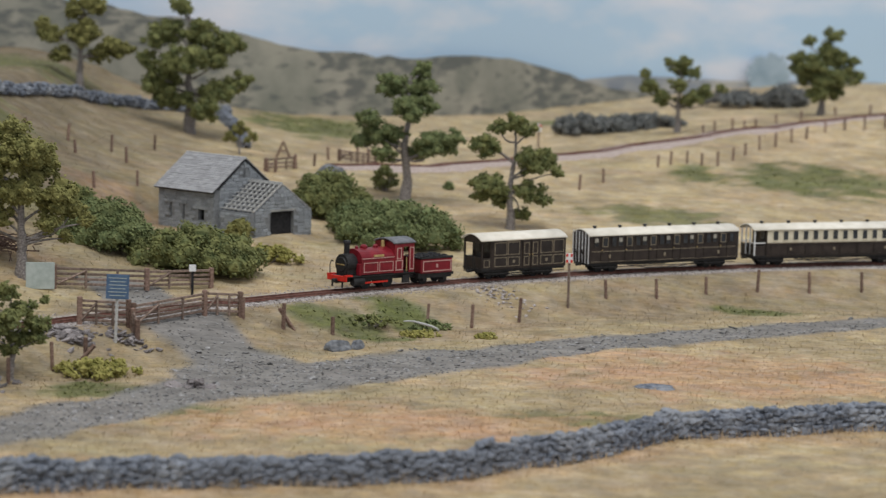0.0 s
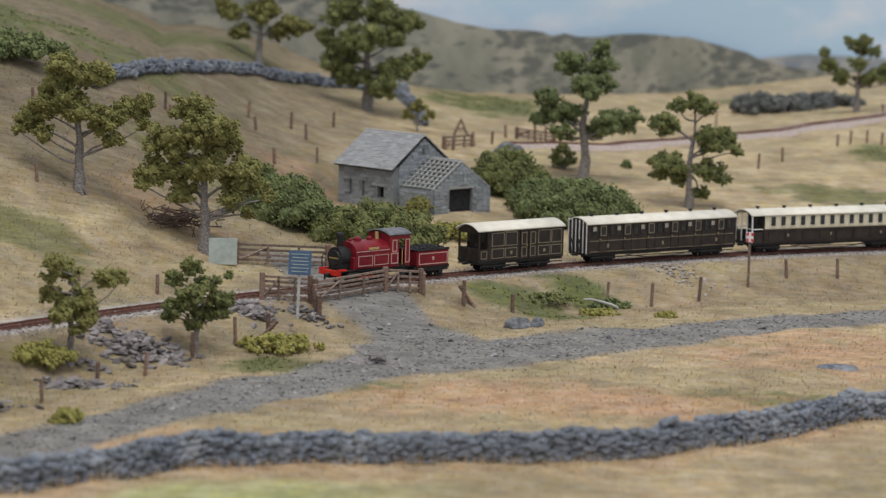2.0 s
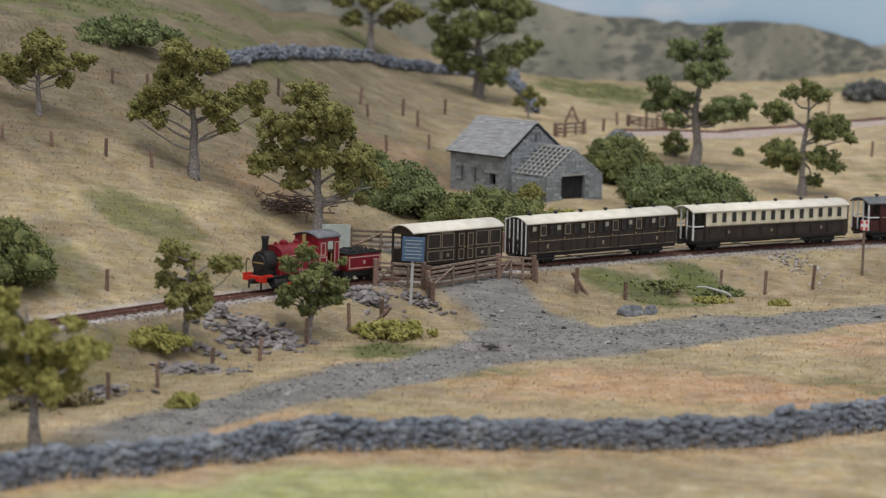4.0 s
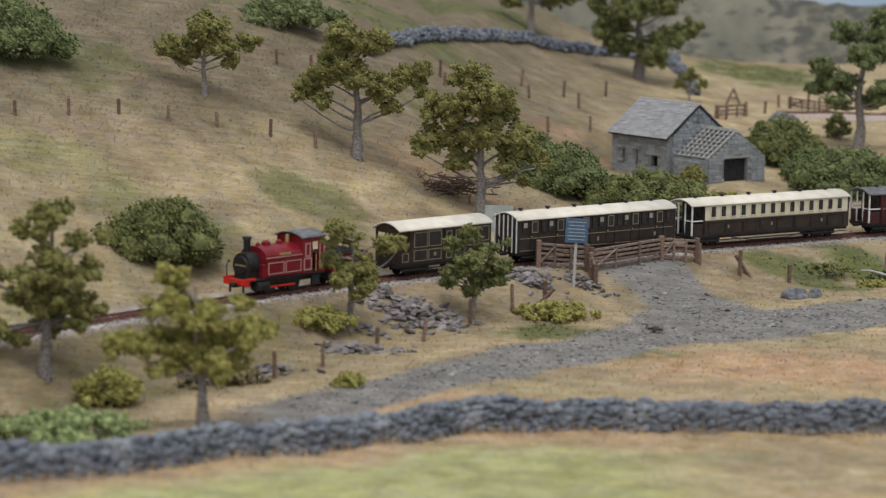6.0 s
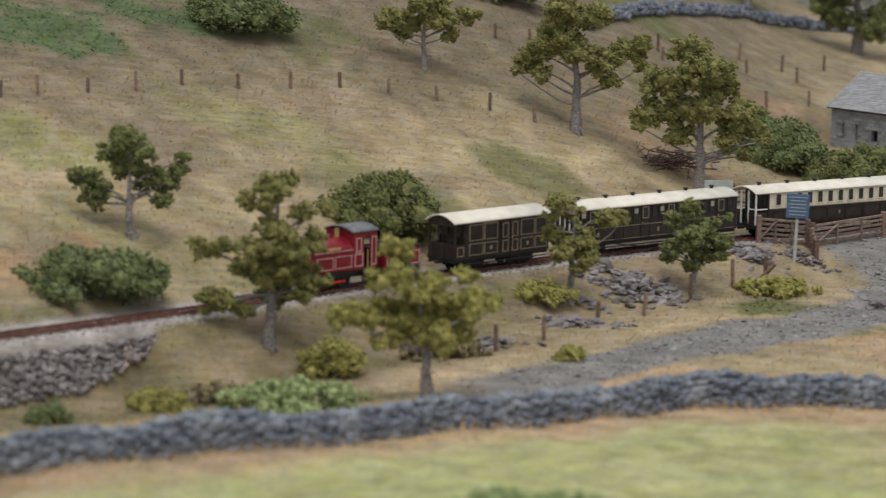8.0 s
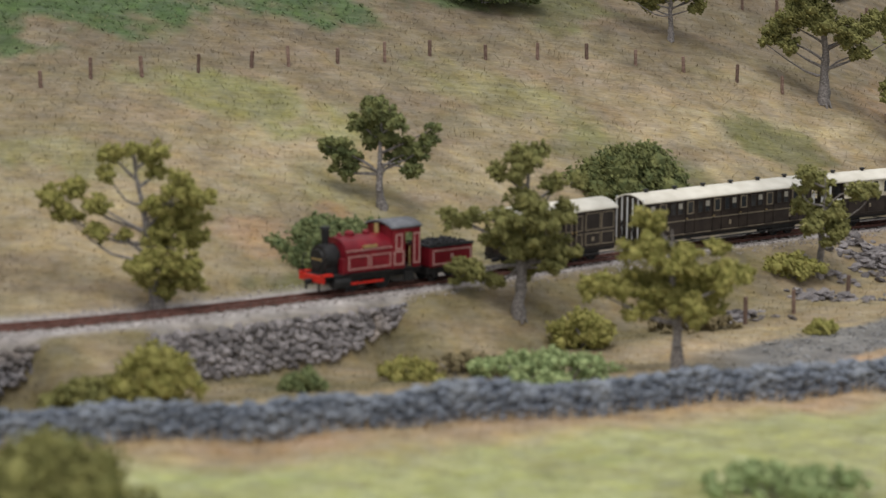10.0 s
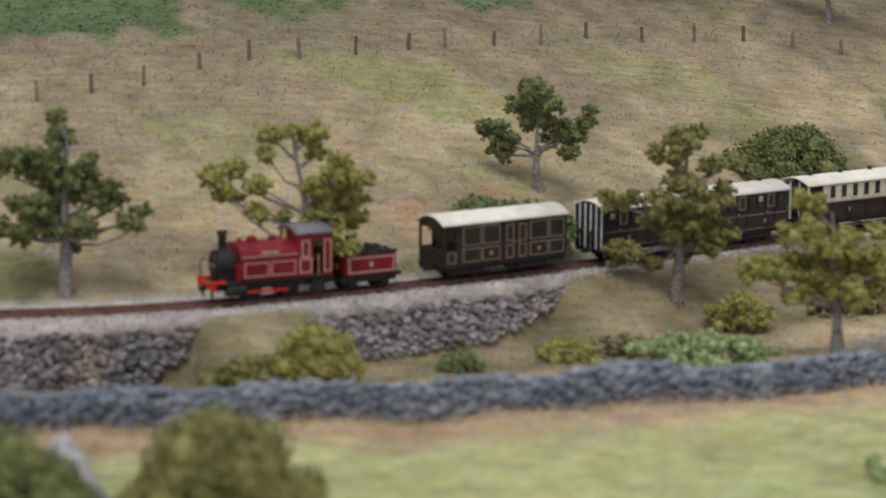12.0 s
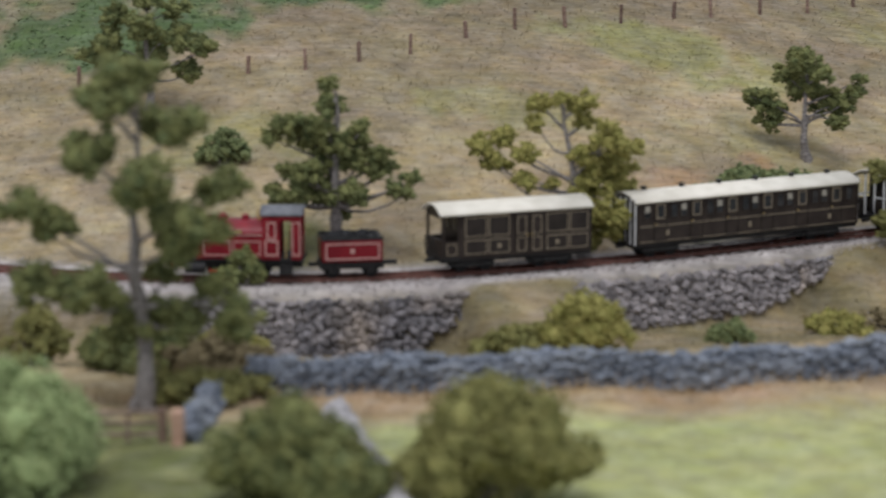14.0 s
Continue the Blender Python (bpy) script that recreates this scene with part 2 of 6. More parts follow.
def frame_line(bm, x0, x1, z0, z1, y, w, deep):
    """A thin raised border on a side that faces -y or +y."""
    for x, z, sx, sz in (((x0 + x1) / 2, z0, x1 - x0 + w, w), ((x0 + x1) / 2, z1, x1 - x0 + w, w), (x0, (z0 + z1) / 2, w, z1 - z0 - w), (x1, (z0 + z1) / 2, w, z1 - z0 - w)):
        block(bm, x, y, z, sx, deep, sz)
    return bm


def rock_mesh(name, material, seed, flat=0.7, cut=0.42):
    """An uneven broken stone about one unit across."""
    rng = random.Random(seed)
    bm = bmesh.new()
    bmesh.ops.create_icosphere(bm, subdivisions=1, radius=0.5)
    for v in bm.verts:
        v.co = Vector([max(-cut, min(cut, k * 1.25)) for k in v.co])
        v.co *= rng.uniform(0.8, 1.2)
        v.co.z *= flat
    mesh = bpy.data.meshes.new(name)
    bm.to_mesh(mesh)
    bm.free()
    mesh.materials.append(material)
    return mesh


def heap(name, mats, meshes, parent, material):
    """Many stones joined into one part."""
    verts, faces, n = [], [], 0
    for i, m in enumerate(mats):
        src = meshes[i % len(meshes)]
        verts += [m @ v.co for v in src.vertices]
        faces += [[n + k for k in p.vertices] for p in src.polygons]
        n += len(src.vertices)
    return tagged(sheet(name, verts, faces, material, parent), kind="stuff")




# ---- the land ----
def track_d(th):
    """Distance of the lower track's middle from the tripod, by bearing in degrees to the left of north."""
    t = max(-16.0, min(40.0, th))
    d = (((2.6008e-8 * t + 1.49552e-5) * t - 2.49384e-4) * t - 2.80439e-2) * t + 1.99925
    d += 0.006 * smooth(5.0, 9.0, th) - 0.011 * smooth(11.0, 18.0, th)
    return d - 0.028 * (th - t) * (th < t) + 0.004 * (th - t) * (th > t)


def smooth(a, b, x):
    k = max(0.0, min(1.0, (x - a) / (b - a)))
    return k * k * (3 - 2 * k)


def bed_z(th, s):
    """The land without its roughness, at a bearing and a distance behind (+) or before (-) the track."""
    if s < 0:
        foot = float(np.interp(th, [-10, 8, 18, 24, 27, 36], [-0.022, -0.022, -0.032, -0.034, -0.046, -0.046]))
        near = float(np.interp(th, [-10, 5, 15, 36], [-0.020, -0.018, -0.013, -0.010]))
        wide = 0.075 - 0.055 * (smooth(18.4, 19.4, th) - smooth(23.8, 24.8, th) + smooth(25.8, 26.6, th))
        d = track_d(th) + s
        low = foot + (near - foot) * smooth(1.42, 1.18, d)
        return -0.002 + (low + 0.002) * smooth(-0.018, -0.018 - wide, s)
    near = [th + k for k in (-1.8, -0.9, 0.0, 0.9, 1.8)]
    rise = float(np.mean(np.interp(near, [-12, -7.3, -5, -2.7, 0, 2, 5, 7.5, 9.5, 11.5, 36], [0.113, 0.115, 0.104, 0.089, 0.084, 0.080, 0.10, 0.15, 0.25, 0.36, 0.40])))
    bench = float(np.mean(np.interp(near, [-12, -5, 2, 5], [0.72, 0.57, 0.52, 0.36])))
    first, past = max(0.0, min(s, bench) - 0.02), max(0.0, s - bench)
    knee = float(np.interp(rise, [0.12, 0.15, 0.24], [1.5, 0.6, 0.17]))
    past = min(past, knee) + 0.12 * max(0.0, past - knee)
    past *= float(np.interp(th, [-1, 4], [0.25, 1.0]))
    return -0.002 + rise * first + past * (0.02 + min(0.75 * rise, 0.2)) - 0.06 * past * past


def polar(th, d):
    a = radians(th)
    return -d * math.sin(a), d * math.cos(a)


def rough_z(x, y):
    p = Vector((x, y, 0))
    return 0.0022 * noise.noise(p * 22) + 0.0013 * noise.noise(p * 70) + 0.0006 * noise.noise(p * 190)


def lane_d(th):
    return float(np.interp(th, [-12, -9.2, -5.6, -2.75, -0.5, 1.8, 4.6, 6.3, 8.5, 10.5, 13, 16], [2.10, 2.034, 1.93, 1.855, 1.785, 1.728, 1.665, 1.585, 1.53, 1.46, 1.40, 1.34]))


def wall_d(th):
    """Where the near field's dry stone wall stands."""
    return float(np.interp(th, [-11, -9.1, -5.0, -2.8, -0.35, 4, 8.4, 10, 13.2, 16.1, 18.4, 21.7, 25.7, 30.7], [1.61, 1.598, 1.546, 1.47, 1.41, 1.385, 1.371, 1.336, 1.29, 1.235, 1.215, 1.182, 1.17, 1.16]))


def lane_cover(th, d):
    """How far the lane's slate surface covers the ground, 0 to 1."""
    wob = 0.35 * noise.noise(Vector((th * 0.9, d * 14, 3)))
    along = 1 - abs(d - lane_d(th)) / float(np.interp(th, [-10, -4, 1, 4, 8, 12], [0.028, 0.035, 0.055, 0.06, 0.05, 0.045])) + wob
    across = 1 - abs(th - float(np.interp(d, [1.62, 1.77, 1.83, 1.90], [4.0, 3.9, 5.1, 6.2]))) / float(np.interp(d, [1.65, 1.77, 1.83, 1.9], [1.2, 1.5, 1.35, 1.1])) + wob
    across *= smooth(1.64, 1.68, d) * smooth(1.93, 1.89, d)
    return max(smooth(-0.1, 0.25, along) * smooth(14.5, 12.0, th), smooth(0, 0.3, across))


def ground_z(x, y):
    th, d = math.degrees(math.atan2(-x, y)), math.hypot(x, y)
    s = d - track_d(th)
    calm = smooth(0.016, 0.05, abs(s))
    z = bed_z(th, s) + calm * rough_z(x, y) * (1 - 0.7 * lane_cover(th, d))
    return z + (0.0185 - z) * smooth(0.085, 0.05, math.hypot(x + 0.169, y - 2.155))


STRAW, HAY, DRY, MOSS, FRESH, ORANGE, SLATY = (0.46, 0.36, 0.215), (0.285, 0.235, 0.14), (0.215, 0.172, 0.115), (0.125, 0.140, 0.055), (0.37, 0.385, 0.17), (0.46, 0.295, 0.175), (0.20, 0.195, 0.19)
LEAFY, MEADOW, RUDDY = (0.095, 0.135, 0.06), (0.255, 0.25, 0.105), (0.36, 0.21, 0.125)
# patches of cover: bearing, distance, half width in degrees, half depth, strength, colour
PATCHES = [
    (-7.9, 2.54, 2.2, 0.075, 0.9, MOSS), (-4.6, 2.34, 1.5, 0.045, 0.8, MOSS), (-5.26, 2.54, 0.5, 0.05, 0.9, MOSS), (15.0, 2.25, 4.5, 0.16, 0.85, MOSS), (9.5, 2.6, 3.0, 0.10, 0.7, MOSS), (13.0, 1.93, 2.0, 0.04, 0.5, DRY), (0.6, 1.925, 0.9, 0.022, 1, MOSS),
    (1.9, 1.885, 1.1, 0.025, 0.9, MOSS), (0.9, 1.87, 0.6, 0.015, 0.9, MOSS), (-6.5, 2.06, 0.9, 0.02, 0.9, MOSS), (-2.4, 1.585, 2.2, 0.035, 0.75, MOSS),
    (4.6, 1.585, 1.1, 0.03, 0.8, MOSS), (2.5, 2.75, 1.6, 0.10, 0.9, MOSS), (-2.6, 2.95, 1.0, 0.05, 0.8, MOSS), (6.9, 1.655, 1.3, 0.025, 0.9, MOSS),
    (8.0, 2.05, 1.8, 0.05, 0.45, MOSS), (11.6, 1.80, 1.4, 0.03, 0.7, MOSS), (14.5, 1.70, 2.0, 0.035, 0.5, MOSS), (22.2, 1.642, 2.6, 0.03, 0.75, MEADOW), (16.9, 1.734, 2.2, 0.03, 0.45, MEADOW), (30.5, 1.50, 2.5, 0.03, 0.5, MEADOW), (19.5, 1.56, 2.5, 0.03, 0.35, MEADOW), (20.6, 1.545, 0.4, 0.008, 0.6, RUDDY), (19.4, 1.63, 0.5, 0.006, 0.4, RUDDY), (9.0, 1.93, 1.4, 0.05, 0.2, RUDDY), (6.0, 2.17, 1.6, 0.05, 0.35, RUDDY),
    (25.5, 1.545, 2.0, 0.02, 0.5, MEADOW), (22.0, 1.80, 2.6, 0.045, 1, LEAFY), (25.5, 1.74, 2.6, 0.045, 1, LEAFY), (29.0, 1.68, 3.0, 0.045, 1, LEAFY), (33.5, 1.63, 3.0, 0.045, 1, LEAFY), (19.0, 1.86, 1.6, 0.03, 0.9, LEAFY), (28.0, 1.8, 6, 0.05, 0.6, DRY),
    (30.5, 1.395, 1.6, 0.03, 0.8, MOSS), (21.0, 1.45, 1.5, 0.02, 0.7, MOSS), (1.0, 1.56, 5.0, 0.06, 0.8, ORANGE), (-6.0, 1.76, 4.5, 0.09, 0.75, ORANGE),
    (8.5, 1.43, 2.2, 0.04, 0.5, ORANGE), (22.0, 1.50, 1.0, 0.02, 0.6, ORANGE), (15.0, 1.06, 5.0, 0.10, 0.9, FRESH), (24.0, 1.03, 7.0, 0.09, 1, FRESH),
    (5.0, 1.12, 5.0, 0.10, 0.6, FRESH), (34.0, 1.0, 4.0, 0.15, 0.9, MOSS), (10.0, 2.25, 2.0, 0.06, 0.7, MOSS), (17.0, 1.89, 2.0, 0.05, 0.6, MOSS),
]


def cover_at(x, y):
    th, d = math.degrees(math.atan2(-x, y)), math.hypot(x, y)
    s = d - track_d(th)
    p = Vector((x, y, 0))
    straw = float(np.interp(th, [-10, 2, 6, 36], [0.95, 0.75, 0.35, 0.3])) if s > 0 else 0.6
    k = max(0, min(1, straw + 0.55 * noise.noise(p * 9) + 0.3 * noise.noise(p * 31)))
    c = Vector(HAY).lerp(Vector(STRAW), k)
    bare = smooth(0.1, 0.5, noise.noise(p * 16 + Vector((7, 3, 1))) + 0.5 * noise.noise(p * 45)) * (0.6 if s > 0 and th > 6 else 0.35)
    c = c.lerp(Vector(DRY), bare)
    lea = d - wall_d(th)
    if lea < 0:
        near = smooth(1.0, 7.0, th + 3 * noise.noise(p * 7)) * smooth(-0.02, -0.075, lea + 0.02 * noise.noise(p * 20))
        c = c.lerp(Vector(FRESH), near * 0.85)
        c = c.lerp(Vector(ORANGE), 0.35 * smooth(-0.07, -0.02, lea))
    if s > 0.12 and th > 3.5:
        c = c.lerp(Vector((0.185, 0.150, 0.10)), 0.92 * smooth(0.12, 0.36, s) * smooth(3.5, 8, th))
    if -0.16 < s < -0.02:
        c = c.lerp(Vector(DRY), 0.45 * smooth(-0.16, -0.10, s))
        scrub = smooth(10, 13, th) * smooth(-0.16, -0.11, s) * smooth(-0.6, 0.2, noise.noise(p * 24))
        c = c.lerp(Vector((0.15, 0.13, 0.065)), 0.75 * scrub)
    for pth, pd, wth, wd, strong, colour in PATCHES:
        u, v = (th - pth) / wth, (d - pd) / wd
        r = u * u + v * v
        if r < 3:
            edge = 0.9 * noise.noise(p * 38) + 0.5 * noise.noise(p * 110)
            c = c.lerp(Vector(colour), strong * smooth(1.25, 0.35, r + edge))
    c = c.lerp(Vector(SLATY), lane_cover(th, d) * 0.92)
    bed = smooth(0.027, 0.019, abs(s + 0.3 * rough_z(x, y)))
    c = c.lerp(Vector((0.42, 0.385, 0.37)), bed)
    return c.lerp(Vector((0.15, 0.085, 0.07)), smooth(0.0095, 0.0075, abs(s)))


GRID = {}


def build_land():
    ths = np.linspace(-15, 44, 520)
    ds = [0.32]
    while ds[-1] < 3.44:
        ds.append(ds[-1] + (0.012 if ds[-1] < 0.8 else 0.0045 if ds[-1] < 2.3 else 0.008))
    verts, colours = [], []
    for d in ds:
        for th in ths:
            x, y = polar(th, d)
            verts.append((x, y, ground_z(x, y)))
            colours.append(cover_at(x, y))
    w = len(ths)
    faces = [(i * w + j + 1, i * w + j, (i + 1) * w + j, (i + 1) * w + j + 1) for i in range(len(ds) - 1) for j in range(w - 1)]
    GRID.update(ths=ths, ds=np.array(ds), z=np.array([v[2] for v in verts]).reshape(len(ds), w), c=np.array([tuple(c) for c in colours]).reshape(len(ds), w, 3))
    ob = sheet("ground", verts, faces, LAND, None, True)
    layer = ob.data.color_attributes.new("cover", "FLOAT_COLOR", "POINT")
    layer.data.foreach_set("color", np.array([(*c, 1) for c in colours], np.float32).ravel())
    return tagged(ob, "model hillside of dry static grass with a slate lane", "ground", kind="structure")


build_land()


# ---- the painted backdrop ----
def backdrop_d(th):
    return 3.40 - 0.57 * smooth(-8.5, 5.0, th)


def board(name, low, high, material, before, label, steps=240, ragged=0.0):
    """An upright curved sheet between two heights given by bearing."""
    verts = []
    for i in range(steps + 1):
        th = -16 + 60 * i / steps
        x, y = polar(th, backdrop_d(th) - before)
        rag = ragged * (noise.noise(Vector((th * 1.1, 0, before * 50))) + 0.5 * noise.noise(Vector((th * 4.5, 5, before * 50))) + 0.35 * noise.noise(Vector((th * 13, 9, 0))))
        verts += [(x, y, low(th)), (x, y, high(th) + rag)]
    ob = sheet(name, verts, [(2 * i, 2 * i + 2, 2 * i + 3, 2 * i + 1) for i in range(steps)], material, None, True)
    return tagged(ob, label, "backdrop", kind="structure")


board("backdrop", lambda th: -0.1, lambda th: 0.9, SKY, 0.0, "pale blue painted sky backdrop with soft clouds")
board("backdrop_far_hills", lambda th: -0.1, lambda th: float(np.interp(th, [-16, -9, -6, -4, -2, 0], [0.084, 0.083, 0.084, 0.091, 0.083, 0.07])), FAR, 0.008, "painted hazy blue-grey distant hills", ragged=0.002)
board("backdrop_hills", lambda th: -0.1, lambda th: float(np.interp(th, [-8.49, -5.59, -3.6, -2.65, -1.83, -1.01, 0.39, 1.79, 2.95, 3.99, 5.15, 6.65, 8.24, 14, 44], [0.0592, 0.0608, 0.0771, 0.0951, 0.1091, 0.1167, 0.1182, 0.1233, 0.1293, 0.1439, 0.1565, 0.1687, 0.1779, 0.27, 0.27])), HILLS, 0.016, "painted hill of grey-green fields and scrub", ragged=0.005)


def painted_tree(th, low, high, wide):
    """A hazy blue tree painted on the sky."""
    verts = [(*polar(th, backdrop_d(th) - 0.012), (low + high) / 2)]
    for i in range(60):
        a = i * math.pi / 30
        r = 1 + 0.35 * noise.noise(Vector((math.cos(a) * 2, math.sin(a) * 2, 4))) + 0.25 * noise.noise(Vector((math.cos(a) * 7, math.sin(a) * 7, 9)))
        q = th + wide * r * math.cos(a)
        verts.append((*polar(q, backdrop_d(q) - 0.012), (low + high) / 2 + (high - low) / 2 * r * math.sin(a)))
    ob = sheet("backdrop_painted_tree", verts, [(0, 1 + i, 1 + (i + 1) % 60) for i in range(60)], BLUEPAINT)
    return tagged(ob, "hazy blue tree painted on the sky", "backdrop", kind="structure")


BLUEPAINT = surface("hazy_blue_paint", (0.27, 0.36, 0.43), (0.40, 0.49, 0.56), 0.02, 0.95, 0.0)
painted_tree(-6.86, 0.066, 0.118, 0.46)


# ---- trees and bushes ----
CORE = bmesh.new()
bmesh.ops.create_icosphere(CORE, subdivisions=1, radius=1)
CORE_V, CORE_F = np.array([v.co for v in CORE.verts]), np.array([[v.index for v in f.verts] for f in CORE.faces])
CORE.free()
CRUMB_V = np.array([(1, 1, 1), (-1, -1, 1), (-1, 1, -1), (1, -1, -1)], float) * 0.8
CRUMB_F = np.array([(0, 1, 3), (0, 2, 1), (0, 3, 2), (1, 2, 3)])


def crumbs(rng, at, size):
    """Small torn crumbs of scatter at those places: their corners and faces."""
    n = len(at)
    v = CRUMB_V[None] * rng.uniform(0.6, 1.3, (n, 4, 1)) + rng.normal(scale=0.35, size=(n, 4, 3))
    v = at[:, None] + v * (size * rng.uniform(0.5, 1.3, (n, 1, 1)))
    return v.reshape(-1, 3), (CRUMB_F[None] + 4 * np.arange(n)[:, None, None]).reshape(-1, 3)


def foliage(name, clumps, material, parent, rng, size=0.00085, dense=1.0, squash=0.85):
    """One crown of torn clumps, each a lumpy core under crumbs of leaf scatter."""
    verts, faces, n = [], [], 0
    for centre, r in clumps:
        core = centre + CORE_V * r * 0.84 * rng.uniform(0.68, 1.15, (len(CORE_V), 1)) * (1, 1, squash)
        verts.append(core)
        faces.append(CORE_F + n)
        n += len(core)
        count = int(dense * 1.15 * (r / size) ** 2) + 3
        d = rng.normal(size=(count, 3))
        d /= np.linalg.norm(d, axis=1)[:, None]
        v, f = crumbs(rng, centre + d * (r * rng.uniform(0.72, 1.14, (count, 1))) * (1, 1, squash), size)
        verts.append(v)
        faces.append(f + n)
        n += len(v)
    return sheet(name, np.concatenate(verts).tolist(), np.concatenate(faces).tolist(), material, parent)


def limb(bm, a, b, r0, r1, rng, bend=0.12, steps=4):
    a, b = Vector(a), Vector(b)
    off = Vector(rng.normal(size=3)) * (b - a).length * bend
    rings = []
    for i in range(steps + 1):
        k = i / steps
        c = a.lerp(b, k) + off * math.sin(math.pi * k)
        r = r0 + (r1 - r0) * k
        turn = (b - a).to_track_quat("Z", "Y")
        rings.append([bm.verts.new(c + turn @ Vector((r * math.cos(j * 1.0472), r * math.sin(j * 1.0472), 0)) * (1 + 0.12 * rng.normal())) for j in range(6)])
    for lo, hi in zip(rings, rings[1:]):
        for j in range(6):
            bm.faces.new((lo[j], lo[(j + 1) % 6], hi[(j + 1) % 6], hi[j]))


def tree(x, y, h, pads, seed, material, label, lean=0.0, thick=0.040, fork=0.30, size=0.00085, deep=0.8):
    """A model tree: tapered trunk, limbs and pads of foliage (across, height, size, as parts of the tree's height)."""
    rng = np.random.default_rng(seed)
    facing = math.atan2(-x, y)
    ob = thing("tree", Matrix.Translation((x, y, ground_z(x, y) - 0.001)) @ Matrix.Rotation(facing, 4, "Z"), label, "tree", "trees on the hillside")
    bm = bmesh.new()
    top = max(p[1] for p in pads) - 0.04
    spine = [Vector((lean * h * k + 0.012 * h * rng.normal() * (k > 0), 0.012 * h * rng.normal() * (k > 0), h * k * top)) for k in (0, 0.2, 0.42, 0.68, 1)]
    girth = [thick * 1.15, thick * 0.78, thick * 0.62, thick * 0.4, thick * 0.14]
    for i in range(4):
        limb(bm, spine[i], spine[i + 1], girth[i] * h, girth[i + 1] * h, rng, 0.02)
    for j in range(5):
        a = j * 1.257 + rng.uniform(-0.3, 0.3)
        limb(bm, (0, 0, 0.06 * h), (0.055 * h * math.cos(a), 0.055 * h * math.sin(a), -0.002), thick * 0.5 * h, thick * 0.2 * h, rng, 0.05, 2)
    clumps = []
    for px, pz, pr in pads:
        py = rng.uniform(-1, 0.6) * deep * max(0.10, 0.34 - abs(px)) * 0.8
        c = np.array((px * h, py * h, pz * h))
        k = max(fork, pz - 0.08 - 0.35 * abs(px)) / top
        k = min(0.95, k)
        i = min(3, int(k * 4))
        root = Vector(np.array([np.interp(k, (0, 0.2, 0.42, 0.68, 1), [s[j] for s in spine]) for j in range(3)]))
        limb(bm, root, c - np.array((0, 0, 0.2 * pr * h)), thick * 0.30 * h, thick * 0.08 * h, rng, 0.10)
        r = 0.92 * pr * h
        clumps.append((c, r * 0.66))
        for _ in range(int(11 + 70 * pr)):
            v = rng.normal(size=3)
            v /= np.linalg.norm(v)
            clumps.append((c + v * r * rng.uniform(0.5, 0.95) * (1.08, 1.0, 0.8), r * rng.uniform(0.22, 0.42)))
    part("trunk", bm, BARK, ob, "grey-brown bark", flat=False)
    foliage("crown", clumps, material, ob, rng, size)
    return ob


TIER = [(-.07, .91, .11), (-.19, .74, .14), (.06, .74, .15), (.26, .66, .12), (-.27, .68, .09), (-.02, .54, .16), (-.19, .48, .12), (.2, .54, .11), (-.31, .54, .08), (-.21, .36, .16), (-.04, .26, .10), (.10, .20, .12), (.34, .38, .11), (.24, .32, .12), (.42, .40, .05), (-.15, .24, .10), (.16, .30, .10)]
HEAD = [(.14, .83, .15), (-.06, .80, .13), (-.29, .54, .14), (.35, .42, .14), (.49, .39, .08), (-.17, .34, .13), (.06, .57, .19), (.20, .34, .13), (-.38, .65, .08), (.06, .93, .10)]
TALL = [(.11, .93, .09), (-.11, .81, .12), (.11, .81, .12), (.03, .67, .14), (.15, .69, .08), (-.27, .57, .10), (-.19, .47, .14), (-.31, .43, .08), (-.15, .35, .09), (-.07, .49, .08), (.19, .43, .14), (.35, .47, .08), (.09, .35, .08), (.29, .39, .09)]
STEM = [(.03, .90, .12), (-.11, .86, .09), (-.22, .72, .13), (.13, .84, .09), (-.30, .75, .065), (.17, .58, .16), (.31, .62, .09), (.38, .51, .07), (-.18, .37, .16), (-.27, .30, .085), (-.08, .27, .10), (.15, .34, .14), (.27, .27, .085), (.08, .13, .085)]
OPEN = [(-.10, .88, .14), (.10, .82, .13), (-.36, .50, .12), (-.24, .58, .15), (-.04, .60, .17), (-.12, .74, .15), (.20, .52, .15), (.36, .58, .13), (.46, .64, .08), (.44, .48, .07), (-.24, .42, .09), (.24, .38, .09), (-.42, .44, .06)]
FORKED = [(-.09, .88, .14), (.08, .79, .13), (-.23, .70, .15), (-.08, .74, .13), (.11, .68, .13), (-.32, .51, .13), (-.15, .51, .11), (0, .55, .15), (-.15, .38, .105), (.21, .49, .15), (.30, .43, .105), (.17, .34, .095), (.38, .36, .06), (-.19, .62, .11), (-.38, .43, .06), (.26, .26, .06)]
WIDE = [(-.03, .79, .2), (.17, .79, .15), (-.37, .59, .18), (-.17, .55, .18), (.17, .59, .2), (.45, .62, .15), (.60, .65, .08), (-.23, .42, .13), (.3, .42, .12), (-.47, .52, .1), (0, .90, .12)]
LONE = [(-.06, .85, .15), (-.18, .73, .12), (.11, .75, .12), (.01, .61, .17), (-.39, .51, .13), (-.25, .42, .12), (-.49, .56, .06), (.23, .49, .15), (.37, .59, .095), (.42, .70, .065), (.25, .35, .095), (-.30, .30, .08), (-.39, .35, .065), (.11, .44, .10)]
BEND = [(-.12, .90, .11), (-.02, .78, .14), (-.15, .61, .12), (.07, .54, .19), (.32, .76, .13), (.44, .76, .08), (-.07, .46, .12), (.17, .42, .11), (.07, .32, .07), (-.17, .76, .07)]
